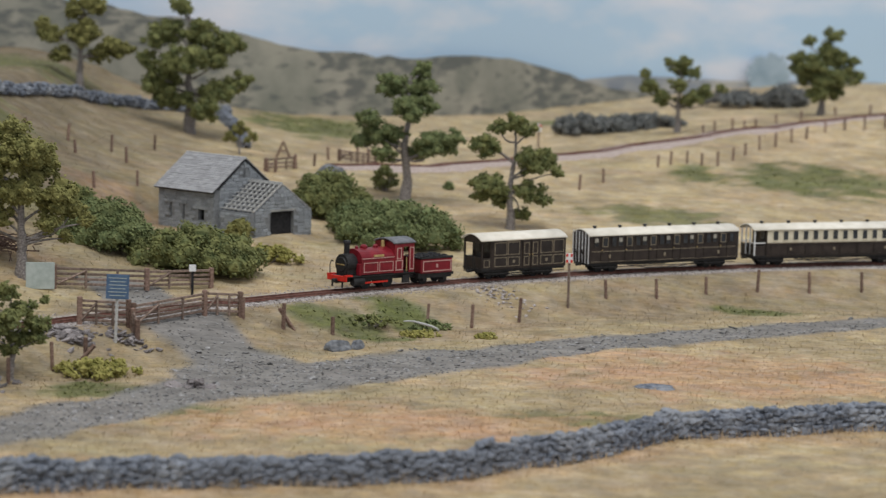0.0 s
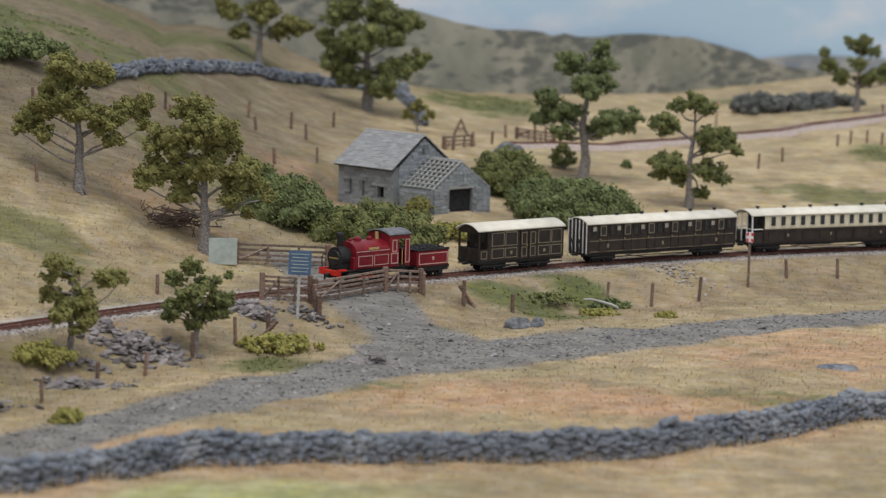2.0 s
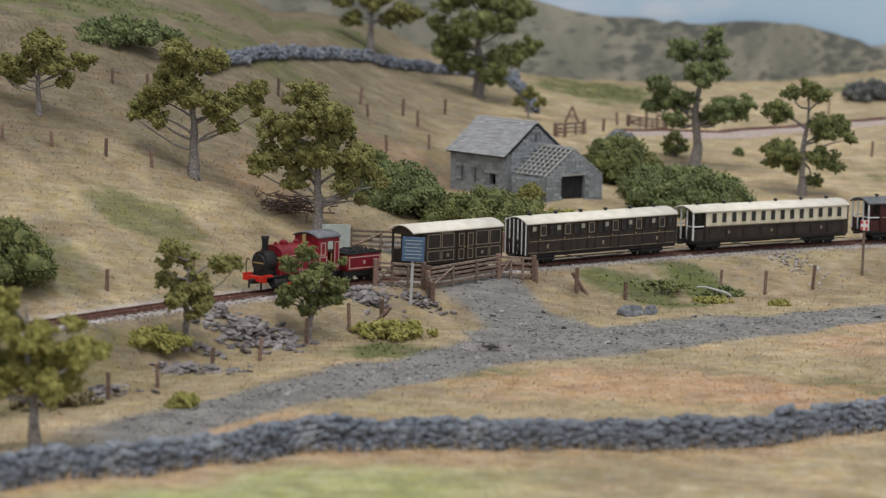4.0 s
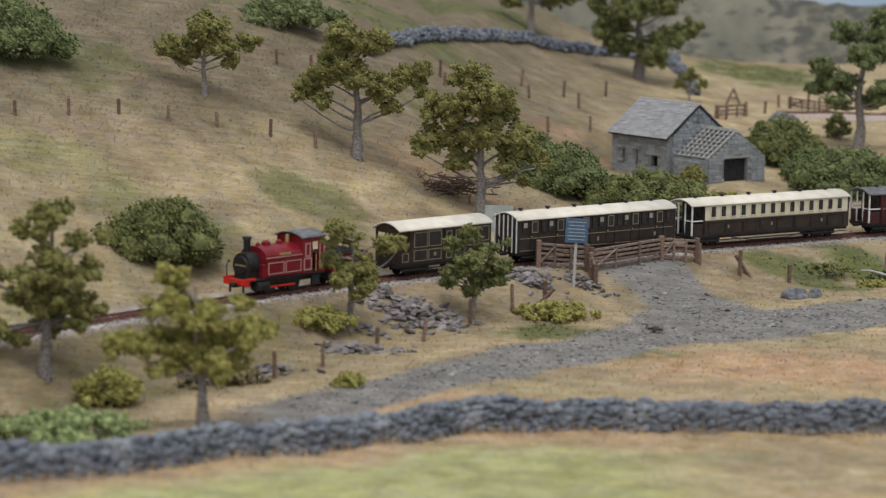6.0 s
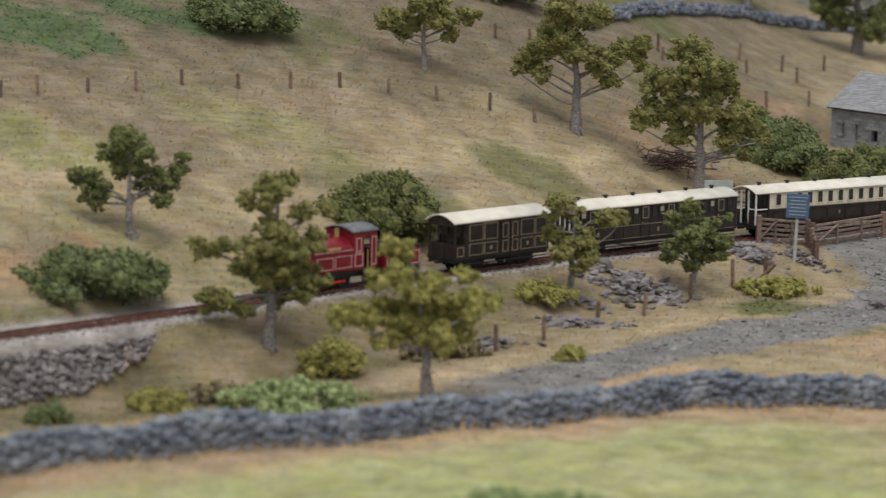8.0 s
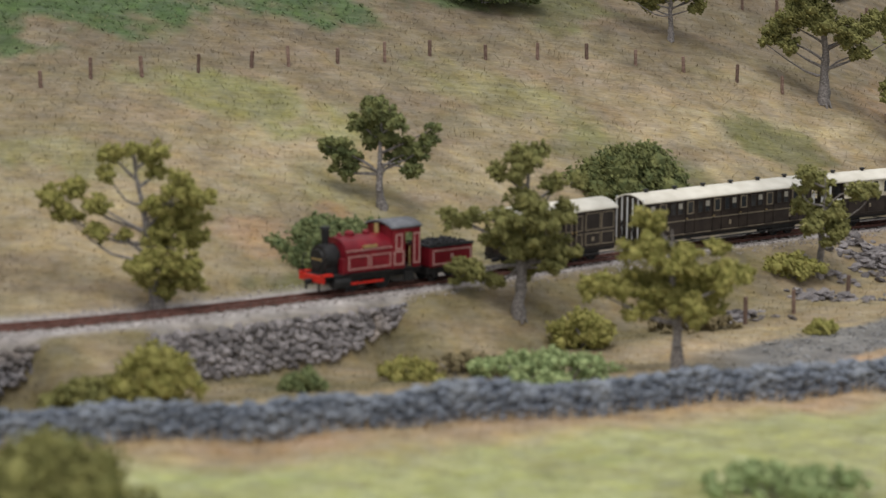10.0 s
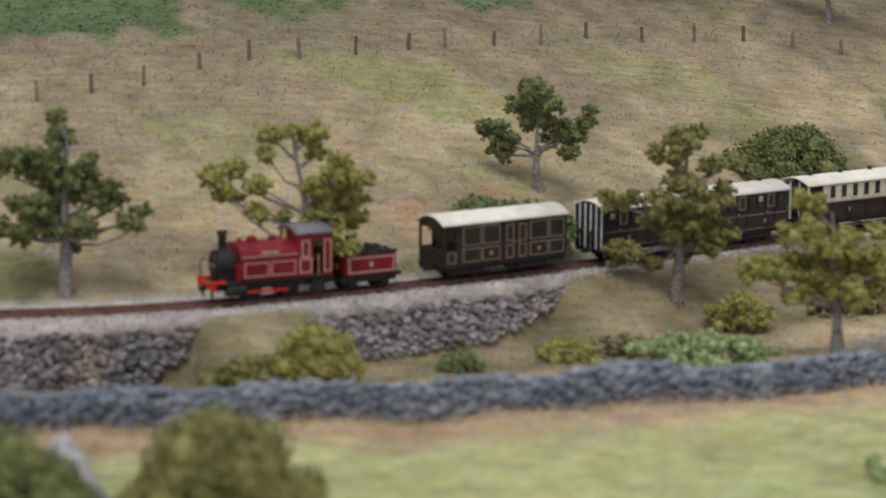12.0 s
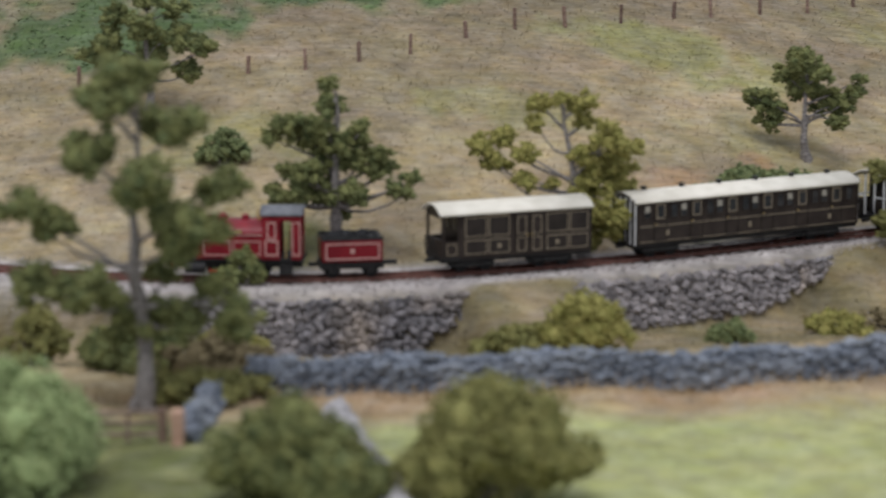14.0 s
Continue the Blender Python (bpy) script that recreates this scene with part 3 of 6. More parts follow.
BRIGHT = [(-.17, .89, .12), (-.19, .72, .16), (.01, .68, .14), (-.31, .51, .14), (-.48, .51, .12), (-.10, .47, .18), (.08, .54, .16), (.25, .58, .16), (.22, .75, .08), (.08, .40, .12), (.37, .61, .07), (-.24, .37, .09), (.18, .40, .10)]
SHRUB = [(-.03, .86, .12), (-.19, .73, .11), (.11, .70, .135), (-.03, .62, .16), (.24, .57, .135), (.32, .78, .055), (-.19, .46, .15), (.08, .40, .15), (.27, .43, .08), (-.27, .38, .08), (-.03, .30, .11)]
SPRUCE = [(-.03, .93, .06), (-.04, .81, .09), (-.09, .71, .12), (-.24, .73, .09), (-.33, .66, .07), (-.16, .66, .09), (.10, .66, .09), (.14, .73, .05), (.03, .61, .10), (-.06, .54, .12), (-.16, .47, .12), (-.24, .5, .07), (.11, .54, .10), (.24, .57, .07), (.27, .49, .06), (.2, .47, .07), (-.29, .37, .08), (-.19, .34, .10), (-.04, .37, .12), (.10, .37, .09), (.30, .40, .07), (.39, .44, .06), (.37, .37, .045), (.03, .26, .07)]
SPLIT = [(-.25, .91, .09), (-.02, .91, .10), (-.14, .94, .065), (-.27, .80, .065), (0, .80, .07), (-.59, .68, .10), (-.46, .71, .09), (-.34, .64, .09), (-.5, .57, .09), (-.34, .48, .08), (.14, .71, .125), (.27, .66, .07), (0, .61, .10), (.18, .57, .125), (.04, .46, .14), (.21, .43, .09), (.11, .30, .14), (-.07, .30, .125), (0, .14, .125), (.18, .18, .09), (-.18, .45, .055)]
CROOK = [(.02, .92, .12), (.11, .95, .07), (-.13, .84, .07), (-.02, .84, .08), (.19, .78, .08), (.32, .79, .06), (.02, .70, .11), (-.35, .57, .09), (-.25, .59, .07), (-.43, .59, .035), (-.10, .57, .125), (.10, .60, .125), (.22, .60, .11), (-.16, .46, .08), (.02, .44, .14), (.19, .41, .125), (.32, .38, .05), (-.33, .30, .08), (-.24, .27, .09), (-.13, .22, .065), (.03, .29, .11), (.19, .32, .08), (-.35, .22, .04)]
VASE = [(.09, .89, .10), (-.14, .89, .07), (0, .80, .14), (.18, .77, .10), (0, .62, .13), (-.43, .73, .09), (-.35, .59, .13), (-.21, .45, .14), (-.43, .55, .07), (.18, .45, .14), (.32, .52, .13), (.53, .57, .085), (.07, .41, .12)]
ROUND = [(.12, .89, .11), (-.14, .83, .09), (.08, .70, .155), (-.26, .64, .11), (-.07, .58, .17), (.17, .61, .155), (.33, .61, .09), (-.17, .45, .17), (.08, .42, .19), (.30, .45, .14), (.42, .47, .06), (-.04, .27, .14), (.14, .27, .12), (-.29, .52, .075)]
OAK = [(0.02, 0.93, 0.12), (-0.16, 0.80, 0.13), (0.17, 0.78, 0.12), (0.0, 0.70, 0.14), (-0.33, 0.60, 0.13), (0.36, 0.62, 0.12), (-0.20, 0.47, 0.12), (0.22, 0.46, 0.12), (-0.40, 0.45, 0.09), (0.44, 0.50, 0.09)]
BROAD = [(0.0, 0.92, 0.12), (-0.22, 0.82, 0.13), (0.22, 0.84, 0.12), (-0.05, 0.72, 0.15), (0.25, 0.64, 0.15), (-0.32, 0.62, 0.14), (0.42, 0.56, 0.13), (-0.42, 0.50, 0.11), (0.05, 0.52, 0.15), (-0.18, 0.40, 0.14), (0.30, 0.38, 0.12)]
NEARBY = [(-0.03, 0.93, 0.121), (0.1, 0.82, 0.099), (-0.08, 0.89, 0.088), (-0.13, 0.76, 0.099), (0.02, 0.68, 0.11), (0.24, 0.645, 0.088), (0.13, 0.55, 0.131), (-0.31, 0.61, 0.088), (-0.24, 0.55, 0.082), (-0.27, 0.38, 0.094), (-0.14, 0.39, 0.094), (0.22, 0.36, 0.066), (0.28, 0.27, 0.088), (0.12, 0.275, 0.082), (-0.02, 0.26, 0.104), (0.07, 0.39, 0.055)]
TREES = [
    (-0.327, 2.564, 0.091, HEAD, OLIVE, 0.04, "round-headed olive tree on the upper field"), (-0.223, 2.536, 0.127, TIER, MIXED, 0.0, "tall dark olive tree above the barn"),
    (-0.024, 2.328, 0.118, TALL, GREEN, 0.03, "tall tiered green tree with a bare lower trunk"), (0.062, 2.243, 0.0955, STEM, MIXED, 0.03, "green tree of ragged tiers behind the railway"),
    (-0.353, 1.859, 0.0955, OPEN, OLIVE, -0.02, "spreading olive tree with forked limbs"), (-0.268, 1.856, 0.108, FORKED, OLIVE, -0.02, "large olive oak beside the brushwood"),
    (-0.451, 1.832, 0.058, WIDE, OLIVE, 0.0, "yellowish olive tree below the upper fence"), (-0.523, 1.471, 0.0655, LONE, MIXED, -0.02, "small dark green tree alone on the field"),
    (-0.305, 1.595, 0.0666, BEND, OLIVE, 0.02, "small bent olive tree below the railway"), (-0.328, 1.349, 0.083, BRIGHT, LIME, -0.05, "bright olive tree behind the dry stone wall"),
    (-0.245, 1.667, 0.0615, SHRUB, MIXED, 0.0, "small green tree beside the rubble"), (-0.670, 1.212, 0.0931, SPRUCE, MIXED, 0.01, "dense dark green tree beside the track"),
    (-0.572, 1.285, 0.086, SPLIT, LIME, -0.12, "pale yellow-green tree beside the track"), (-0.426, 1.407, 0.0914, CROOK, OLIVE, 0.03, "crooked green tree on the embankment"),
    (-0.617, 0.961, 0.1365, NEARBY, MIXED, -0.01, "tall tiered tree beside the wall gap"), (0.241, 2.766, 0.080, VASE, MIXED, 0.02, "small vase-shaped tree beside the upper track"),
    (0.403, 2.911, 0.0965, ROUND, MIXED, 0.02, "round green tree beside the upper track"), (-0.822, 1.284, 0.0684, BROAD, MIXED, 0.0, "dark green tree by the field fence"),
    (-0.172, 2.468, 0.0302, OAK, OLIVE, 0.0, "small yellow-green tree behind the barn"),
]
for i, (x, y, h, pads, material, lean, label) in enumerate(TREES):
    tree(x, y, h, pads, 40 + i, material, label, lean, thick=0.03 if pads is NEARBY else 0.04, fork=0.2 if pads is FORKED or pads is OPEN else 0.3)


def bush(x, y, w, h, seed, material, label, size=0.00095):
    """A dome of scrub, lumpy all over."""
    rng = np.random.default_rng(seed)
    facing = math.atan2(-x, y)
    ob = thing("bush", Matrix.Translation((x, y, ground_z(x, y) - 0.001)) @ Matrix.Rotation(facing, 4, "Z"), label, "bush", "bushes on the hillside")
    w = w * 1.08
    clumps = [(np.array((u * w, 0, h * 0.30)), min(h * 0.45, w * 0.22)) for u in (-0.2, 0, 0.2)]
    r = min(h * 0.30, w * 0.16)
    for _ in range(int(26 + 520 * w)):
        a, k = rng.uniform(0, 2 * math.pi), rng.uniform(0, 1) ** 0.5
        e = k * (1 + 0.18 * math.sin(3 * a + seed))
        z = h * math.sqrt(max(0.0, 1 - 0.86 * k * k)) * rng.uniform(0.72, 1.0)
        q = r * rng.uniform(0.5, 1.0)
        clumps.append((np.array(((w / 2 - q * 0.6) * e * math.cos(a), 0.62 * (w / 2 - q * 0.6) * e * math.sin(a), max(q * 0.3, z - q * 0.7))), q))
    foliage("leaves", clumps, material, ob, rng, size)
    bm = bmesh.new()
    for j in range(7):
        a = j * 0.9
        limb(bm, (0.02 * w * math.cos(a), 0.02 * w * math.sin(a), -0.002), (0.28 * w * math.cos(a), 0.2 * w * math.sin(a), 0.55 * h), 0.0009, 0.0004, rng, 0.1, 2)
    part("stem", bm, BARK, ob, flat=False)
    return ob


BUSHES = [
    (-0.230, 1.985, 0.067, 0.036, GREEN, "dark green scrub beside the barn"), (-0.164, 1.965, 0.091, 0.036, MIXED, "large mound of green bramble before the barn"),
    (-0.083, 2.225, 0.062, 0.040, MIXED, "green scrub behind the ruined barn"), (-0.030, 2.135, 0.090, 0.040, GREEN, "long bank of green scrub above the track"),
    (-0.041, 2.37, 0.022, 0.024, MIXED, "small bush under the tall tree"), (0.013, 2.401, 0.010, 0.0085, GREEN, "tiny dark bush on the dry field"),
    (-0.418, 1.605, 0.067, 0.039, MIXED, "large round bush behind the railway"), (-0.518, 1.40, 0.078, 0.029, GREEN, "dark green bush beside the track"),
    (-0.562, 1.770, 0.063, 0.040, GREEN, "big dark bush high on the field"), (-0.441, 2.03, 0.079, 0.022, GREEN, "dark hedge along the upper field"),
    (-0.519, 1.165, 0.038, 0.031, LIME, "olive bush at the foot of the embankment"), (-0.447, 1.30, 0.030, 0.0135, LIME, "low yellow-green bush by the wall"),
    (-0.480, 1.245, 0.021, 0.013, GREEN, "small dark green bush by the wall"), (-0.383, 1.318, 0.072, 0.016, PALEGREEN, "low pale green mound behind the wall"),
    (-0.198, 1.690, 0.048, 0.014, LIME, "yellow-green gorse beside the lane"), (-0.319, 1.583, 0.036, 0.015, LIME, "yellowish bush below the track"),
    (-0.438, 0.905, 0.062, 0.046, OLIVE, "olive bush on the near field"),
    (-0.498, 0.872, 0.060, 0.038, MIXED, "dark green bush on the near field"), (-0.595, 0.838, 0.076, 0.046, PALEGREEN, "large green bush on the near field"),
    (-0.716, 1.032, 0.027, 0.030, OLIVE, "large olive bush beyond the tall tree"), (-0.674, 1.022, 0.017, 0.021, OLIVE, "small olive bush beyond the tall tree"),
    (-0.225, 1.085, 0.065, 0.015, PALEGREEN, "low green bush on the near field"), (-0.279, 1.463, 0.0175, 0.0102, LIME, "small gorse beside the lane"),
    (-0.763, 1.262, 0.026, 0.020, GREEN, "small dark bush on the field"), (0.038, 1.885, 0.015, 0.0055, LIME, "small tuft beside the fence"),
    (-0.688, 1.155, 0.022, 0.020, MIXED, "dark bush at the embankment"), (-0.006, 1.885, 0.024, 0.006, LIME, "low tuft beside the fence"),
    # mounds added in place of dark blue-grey patches painted on the backdrop
    (0.142, 2.796, 0.050, 0.024, DUSK, "scrub mound for a dark patch painted on the backdrop"),
    (0.170, 2.815, 0.050, 0.020, DUSK, "scrub mound for a dark patch painted on the backdrop"),
    (0.196, 2.833, 0.050, 0.019, DUSK, "scrub mound for a dark patch painted on the backdrop"),
    (0.222, 2.851, 0.050, 0.017, DUSK, "scrub mound for a dark patch painted on the backdrop"),
    (0.243, 2.860, 0.035, 0.012, DUSK, "scrub mound for a dark patch painted on the backdrop"),
    (0.382, 3.026, 0.050, 0.028, DUSK, "scrub mound for a dark patch painted on the backdrop"),
    (0.338, 3.061, 0.090, 0.020, DUSK, "scrub mound for a dark patch painted on the backdrop"),
    (-0.350, 1.465, 0.045, 0.014, BRIAR, "dry brown briar in the hollow"), (-0.430, 1.335, 0.05, 0.012, BRIAR, "brown briar beside the wall"),
    (-0.392, 1.405, 0.035, 0.022, LIME, "olive scrub on the embankment"), 
    (-0.540, 1.185, 0.045, 0.016, BRIAR, "brown briar at the retaining wall"), (-0.625, 1.03, 0.05, 0.02, BRIAR, "brown briar at the wall's end"),
    (-0.660, 1.02, 0.05, 0.022, MIXED, "dark scrub behind the wall gap"), 
    (-0.058, 2.175, 0.05, 0.030, GREEN, "green scrub between barn and track"), (-0.118, 2.03, 0.045, 0.014, LIME, "low olive scrub on the bank"),
    (-0.262, 2.05, 0.045, 0.022, MIXED, "scrub at the barn's back corner"), (-0.545, 1.16, 0.04, 0.018, OLIVE, "dry olive scrub below the retaining wall"),
    
    (-0.64, 1.06, 0.04, 0.018, LIME, "yellow-green scrub beside the wall gap"), (-0.60, 0.98, 0.05, 0.016, OLIVE, "olive scrub behind the tall tree"),
    (-0.145, 2.095, 0.022, 0.016, OLIVE, "yellow-green shrub against the barn wall"), (0.0, 1.915, 0.03, 0.008, GREEN, "low green scrub on the bank"), (-0.04, 1.90, 0.04, 0.007, MIXED, "low green scrub on the bank"),
    (0.395, 1.83, 0.04, 0.018, MIXED, "green bush beside the lane"),
]
for i, (x, y, w, h, material, label) in enumerate(BUSHES):
    bush(x, y, w, h, 200 + i, material, label)


# ---- grass: flocked fibres over the ground, in the colours of its cover ----
def on_grid(th, d):
    """Height and cover colour of the land at many places."""
    ths, ds = GRID["ths"], GRID["ds"]
    j = np.clip((th - ths[0]) / (ths[1] - ths[0]), 0, len(ths) - 1.001)
    i = np.clip(np.searchsorted(ds, d) - 1, 0, len(ds) - 2)
    v, u = ((d - ds[i]) / (ds[i + 1] - ds[i]))[:, None], (j - j.astype(int))[:, None]
    j = j.astype(int)
    both = np.concatenate([GRID["z"][..., None], GRID["c"]], 2)
    q = (both[i, j] * (1 - u) + both[i, j + 1] * u) * (1 - v) + (both[i + 1, j] * (1 - u) + both[i + 1, j + 1] * u) * v
    return q[:, 0], q[:, 1:]


def coloured(name, verts, faces, colours, material):
    ob = sheet(name, verts.tolist(), faces.tolist(), material)
    layer = ob.data.color_attributes.new("cover", "FLOAT_COLOR", "POINT")
    layer.data.foreach_set("color", np.concatenate([colours, np.ones((len(colours), 1))], 1).astype(np.float32).ravel())
    return ob


def fibre_material():
    m = surface("flock_fibres", (0.5, 0.5, 0.5), (1, 1, 1), bump=0.0)
    cover = m.node_tree.nodes.new("ShaderNodeVertexColor")
    cover.layer_name = "cover"
    m.node_tree.links.new(cover.outputs["Color"], m.node_tree.nodes["Principled BSDF"].inputs["Base Color"])
    m.node_tree.nodes["Principled BSDF"].inputs["Specular IOR Level"].default_value = 0.1
    return m


FIBRE = fibre_material()


def build_grass(count=400000):
    rng = np.random.default_rng(5)
    th = rng.uniform(-10.8, 38, count)
    d = np.where(rng.random(count) < 0.8, rng.uniform(1.02, 2.1, count), rng.uniform(2.1, 2.9, count))
    line = np.linspace(-12, 40, 1041)
    s = d - np.interp(th, line, [track_d(t) for t in line])
    lea = d - np.interp(th, line, [wall_d(t) for t in line])
    z, c = on_grid(th, d)
    ok = (np.abs(s) > 0.023) & (np.linalg.norm(c - np.array(SLATY), axis=1) > 0.05)
    th, d, lea, z, c = th[ok], d[ok], lea[ok], z[ok], c[ok]
    n = len(th)
    a = np.radians(th)
    base = np.stack([-d * np.sin(a), d * np.cos(a), z - 0.0003], 1)
    long = rng.uniform(0.0022, 0.0052, n) * np.where(lea < -0.04, 0.6, 1.0) * np.where(np.abs(lea) < 0.016, 1.9, 1.0)
    way, lift = rng.uniform(0, 2 * np.pi, n), rng.uniform(0.12, 0.62, n)
    lift[np.abs(lea) < 0.016] += 0.3
    tip = base + np.stack([np.cos(way) * (1 - lift), np.sin(way) * (1 - lift), lift], 1) * long[:, None]
    side = np.stack([-np.sin(way), np.cos(way), rng.uniform(-0.3, 0.3, n)], 1) * rng.uniform(0.00014, 0.00030, n)[:, None]
    verts = np.stack([base - side, base + side, tip], 1).reshape(-1, 3)
    tone = c * rng.uniform(0.88, 1.28, (n, 1))
    dry = (rng.random((n, 1)) < 0.22) * rng.uniform(0.2, 0.7, (n, 1))
    tone = tone * (1 - dry) + np.array((0.50, 0.41, 0.26)) * dry
    ob = coloured("grass", verts, np.arange(3 * n).reshape(-1, 3), np.repeat(tone, 3, 0), FIBRE)
    return tagged(ob, "dry straw-coloured static grass over the ground", "grass", kind="stuff")


def build_undergrowth(count=150000):
    """Low leafy scatter where the cover is green."""
    rng = np.random.default_rng(6)
    th, d = rng.uniform(-10.5, 37, count), rng.uniform(1.2, 2.95, count)
    line = np.linspace(-12, 40, 1041)
    s = d - np.interp(th, line, [track_d(t) for t in line])
    z, c = on_grid(th, d)
    green = c[:, 1] / c[:, 0]
    ok = (np.abs(s) > 0.026) & (np.linalg.norm(c - np.array(SLATY), axis=1) > 0.06) & ((green > 1.02) & (c[:, 1] < 0.22) & (rng.random(count) < 0.75))
    th, d, z, c = th[ok], d[ok], z[ok], c[ok]
    a = np.radians(th)
    v, f = crumbs(rng, np.stack([-d * np.sin(a), d * np.cos(a), z + 0.0002], 1), 0.0010)
    tone = c * rng.uniform(0.7, 1.35, (len(c), 1))
    return tagged(coloured("undergrowth", v, f, np.repeat(tone, 4, 0), FIBRE), "low green leafy undergrowth on the ground", "undergrowth", kind="stuff")


build_grass()
build_undergrowth()


# ---- the railway ----
def bed_at(th, s):
    x, y = polar(th, track_d(th) + s)
    return x, y


def track_line(th0, th1, step=0.25):
    return [Vector((*polar(th0 + i * step, track_d(th0 + i * step)), 0)) for i in range(int((th1 - th0) / step) + 1)]


def resample(points, gap):
    run, out, left = 0.0, [], 0.0
    for a, b in zip(points, points[1:]):
        n = (b - a).length
        while left <= n:
            out.append((a.lerp(b, left / n), (b - a).normalized()))
            left += gap
        left -= n
    return out


def rail(name, line, side, parent):
    """A rail swept along the line, gauge 9 mm."""
    prof = [(-0.0007, 0.0), (0.0007, 0.0), (0.0004, 0.0009), (0.0005, 0.0016), (-0.0005, 0.0016), (-0.0004, 0.0009)]
    verts, faces = [], []
    for p, way in line:
        across = Vector((way.y, -way.x, 0))
        verts += [p + across * (side * 0.0048 + u) + Vector((0, 0, z - 0.0016)) for u, z in prof]
    for i in range(len(line) - 1):
        faces += [(6 * i + j, 6 * i + (j + 1) % 6, 6 * i + 6 + (j + 1) % 6, 6 * i + 6 + j) for j in range(6)]
    sheet(name, verts, faces, RUST, parent)


def railway(points, label, sleepers=True):
    ob = thing("railway_track", Matrix(), label, "railway track", kind="structure")
    line = resample(points, 0.008)
    for side in (-1, 1):
        rail("rail", line, side, ob)
    if sleepers:
        base = cube(0, 0, 0, 0.0021, 0.0185, 0.0012, bevel=0.0002)
        mesh = bpy.data.meshes.new("sleeper")
        base.to_mesh(mesh)
        base.free()
        mesh.materials.append(SLEEPER)
        for p, way in line[:296]:
            share("sleeper", mesh, ob, Matrix.Translation((p.x, p.y, p.z - 0.0021)) @ Matrix.Rotation(math.atan2(way.y, way.x), 4, "Z"))
    return ob


LOWER = track_line(-14, 40)
railway(LOWER, "rusty narrow-gauge track curving along the embankment")
UPPER = [Vector((x, y, ground_z(x, y) + 0.003)) for x, y in (polar(th, float(np.interp(th, [-12, -9.22, -7.3, -5.0, -2.7, -1.3, 0.1, 2.0], [3.06, 2.92, 2.82, 2.70, 2.60, 2.55, 2.50, 2.47]))) for th in np.linspace(2.2, -11.5, 40))]
railway(UPPER, "far narrow-gauge track climbing across the hill", sleepers=False)
# pale ballast bed under the far track
bm = bmesh.new()
rows = []
for p, way in resample(UPPER, 0.02):
    across = Vector((way.y, -way.x, 0))
    rows.append([bm.verts.new(p + across * u + Vector((0, 0, z))) for u, z in ((-0.030, -0.012), (-0.014, -0.0012), (0.014, -0.0012), (0.030, -0.012))])
for a, b in zip(rows, rows[1:]):
    for j in range(3):
        bm.faces.new((a[j], a[j + 1], b[j + 1], b[j]))
tagged(part("ballast_bed", bm, FARBED), "pale ballast bed under the far track", "ballast", kind="structure")

STONES = [rock_mesh("stone", STONE, 300 + i, 0.66, 0.5) for i in range(8)]
CHIPS = [rock_mesh("stone", RUBBLE, 330 + i, 0.82, 0.46) for i in range(8)]
GRAINS = [rock_mesh("stone", BALLAST, 360 + i, 0.8) for i in range(5)]


def scatter_ballast():
    rng = random.Random(8)
    mats = []
    for p, way in resample(LOWER, 0.0016):
        across = Vector((way.y, -way.x, 0))
        for _ in range(9):
            u = rng.choice((-1, 1)) * rng.uniform(0.0062, 0.023) if rng.random() < 0.97 else rng.uniform(-0.004, 0.004)
            q = p + across * u
            s = rng.uniform(0.0007, 0.0013)
            mats.append(Matrix.Translation((q.x, q.y, (-0.0018 if abs(u) < 0.019 else ground_z(q.x, q.y)) + 0.0001)) @ Euler([rng.uniform(0, 6) for _ in range(3)]).to_matrix().to_4x4() @ Matrix.Diagonal((s, s, s, 1)))
    ob = heap("ballast", mats, GRAINS, None, BALLAST)
    tagged(ob, "pale grey-pink crushed stone ballast beside the rails", "ballast", kind="stuff")


scatter_ballast()


def scatter_lane():
    rng = random.Random(18)
    mats = []
    while len(mats) < 4200:
        th, d = rng.uniform(-10, 12), rng.uniform(1.38, 2.06)
        if lane_cover(th, d) < rng.uniform(0.15, 1.3):
            continue
        x, y = polar(th, d)
        s = rng.uniform(0.0008, 0.0017) * (2.2 if rng.random() < 0.06 else 1)
        mats.append(Matrix.Translation((x, y, ground_z(x, y) + s * 0.1)) @ Euler((rng.uniform(-0.4, 0.4), rng.uniform(-0.4, 0.4), rng.uniform(0, 6))).to_matrix().to_4x4() @ Matrix.Diagonal((s * 1.3, s, s * 0.5, 1)))
    tagged(heap("lane_chippings", mats, CHIPS, None, LANECHIP), "loose grey slate chippings on the lane", "gravel", kind="stuff")


LANECHIP = surface("lane_chip", (0.12, 0.118, 0.12), (0.30, 0.295, 0.29), 0.002, 0.9, 0.3, island=0.35)
scatter_lane()


SANDSTONE = surface("sandstone", (0.42, 0.26, 0.19), (0.55, 0.36, 0.27), 0.003, 0.92, 0.4)
PALESTONE = surface("pale_stone", (0.26, 0.25, 0.26), (0.44, 0.42, 0.42), 0.002, 0.92, 0.4, island=0.25)


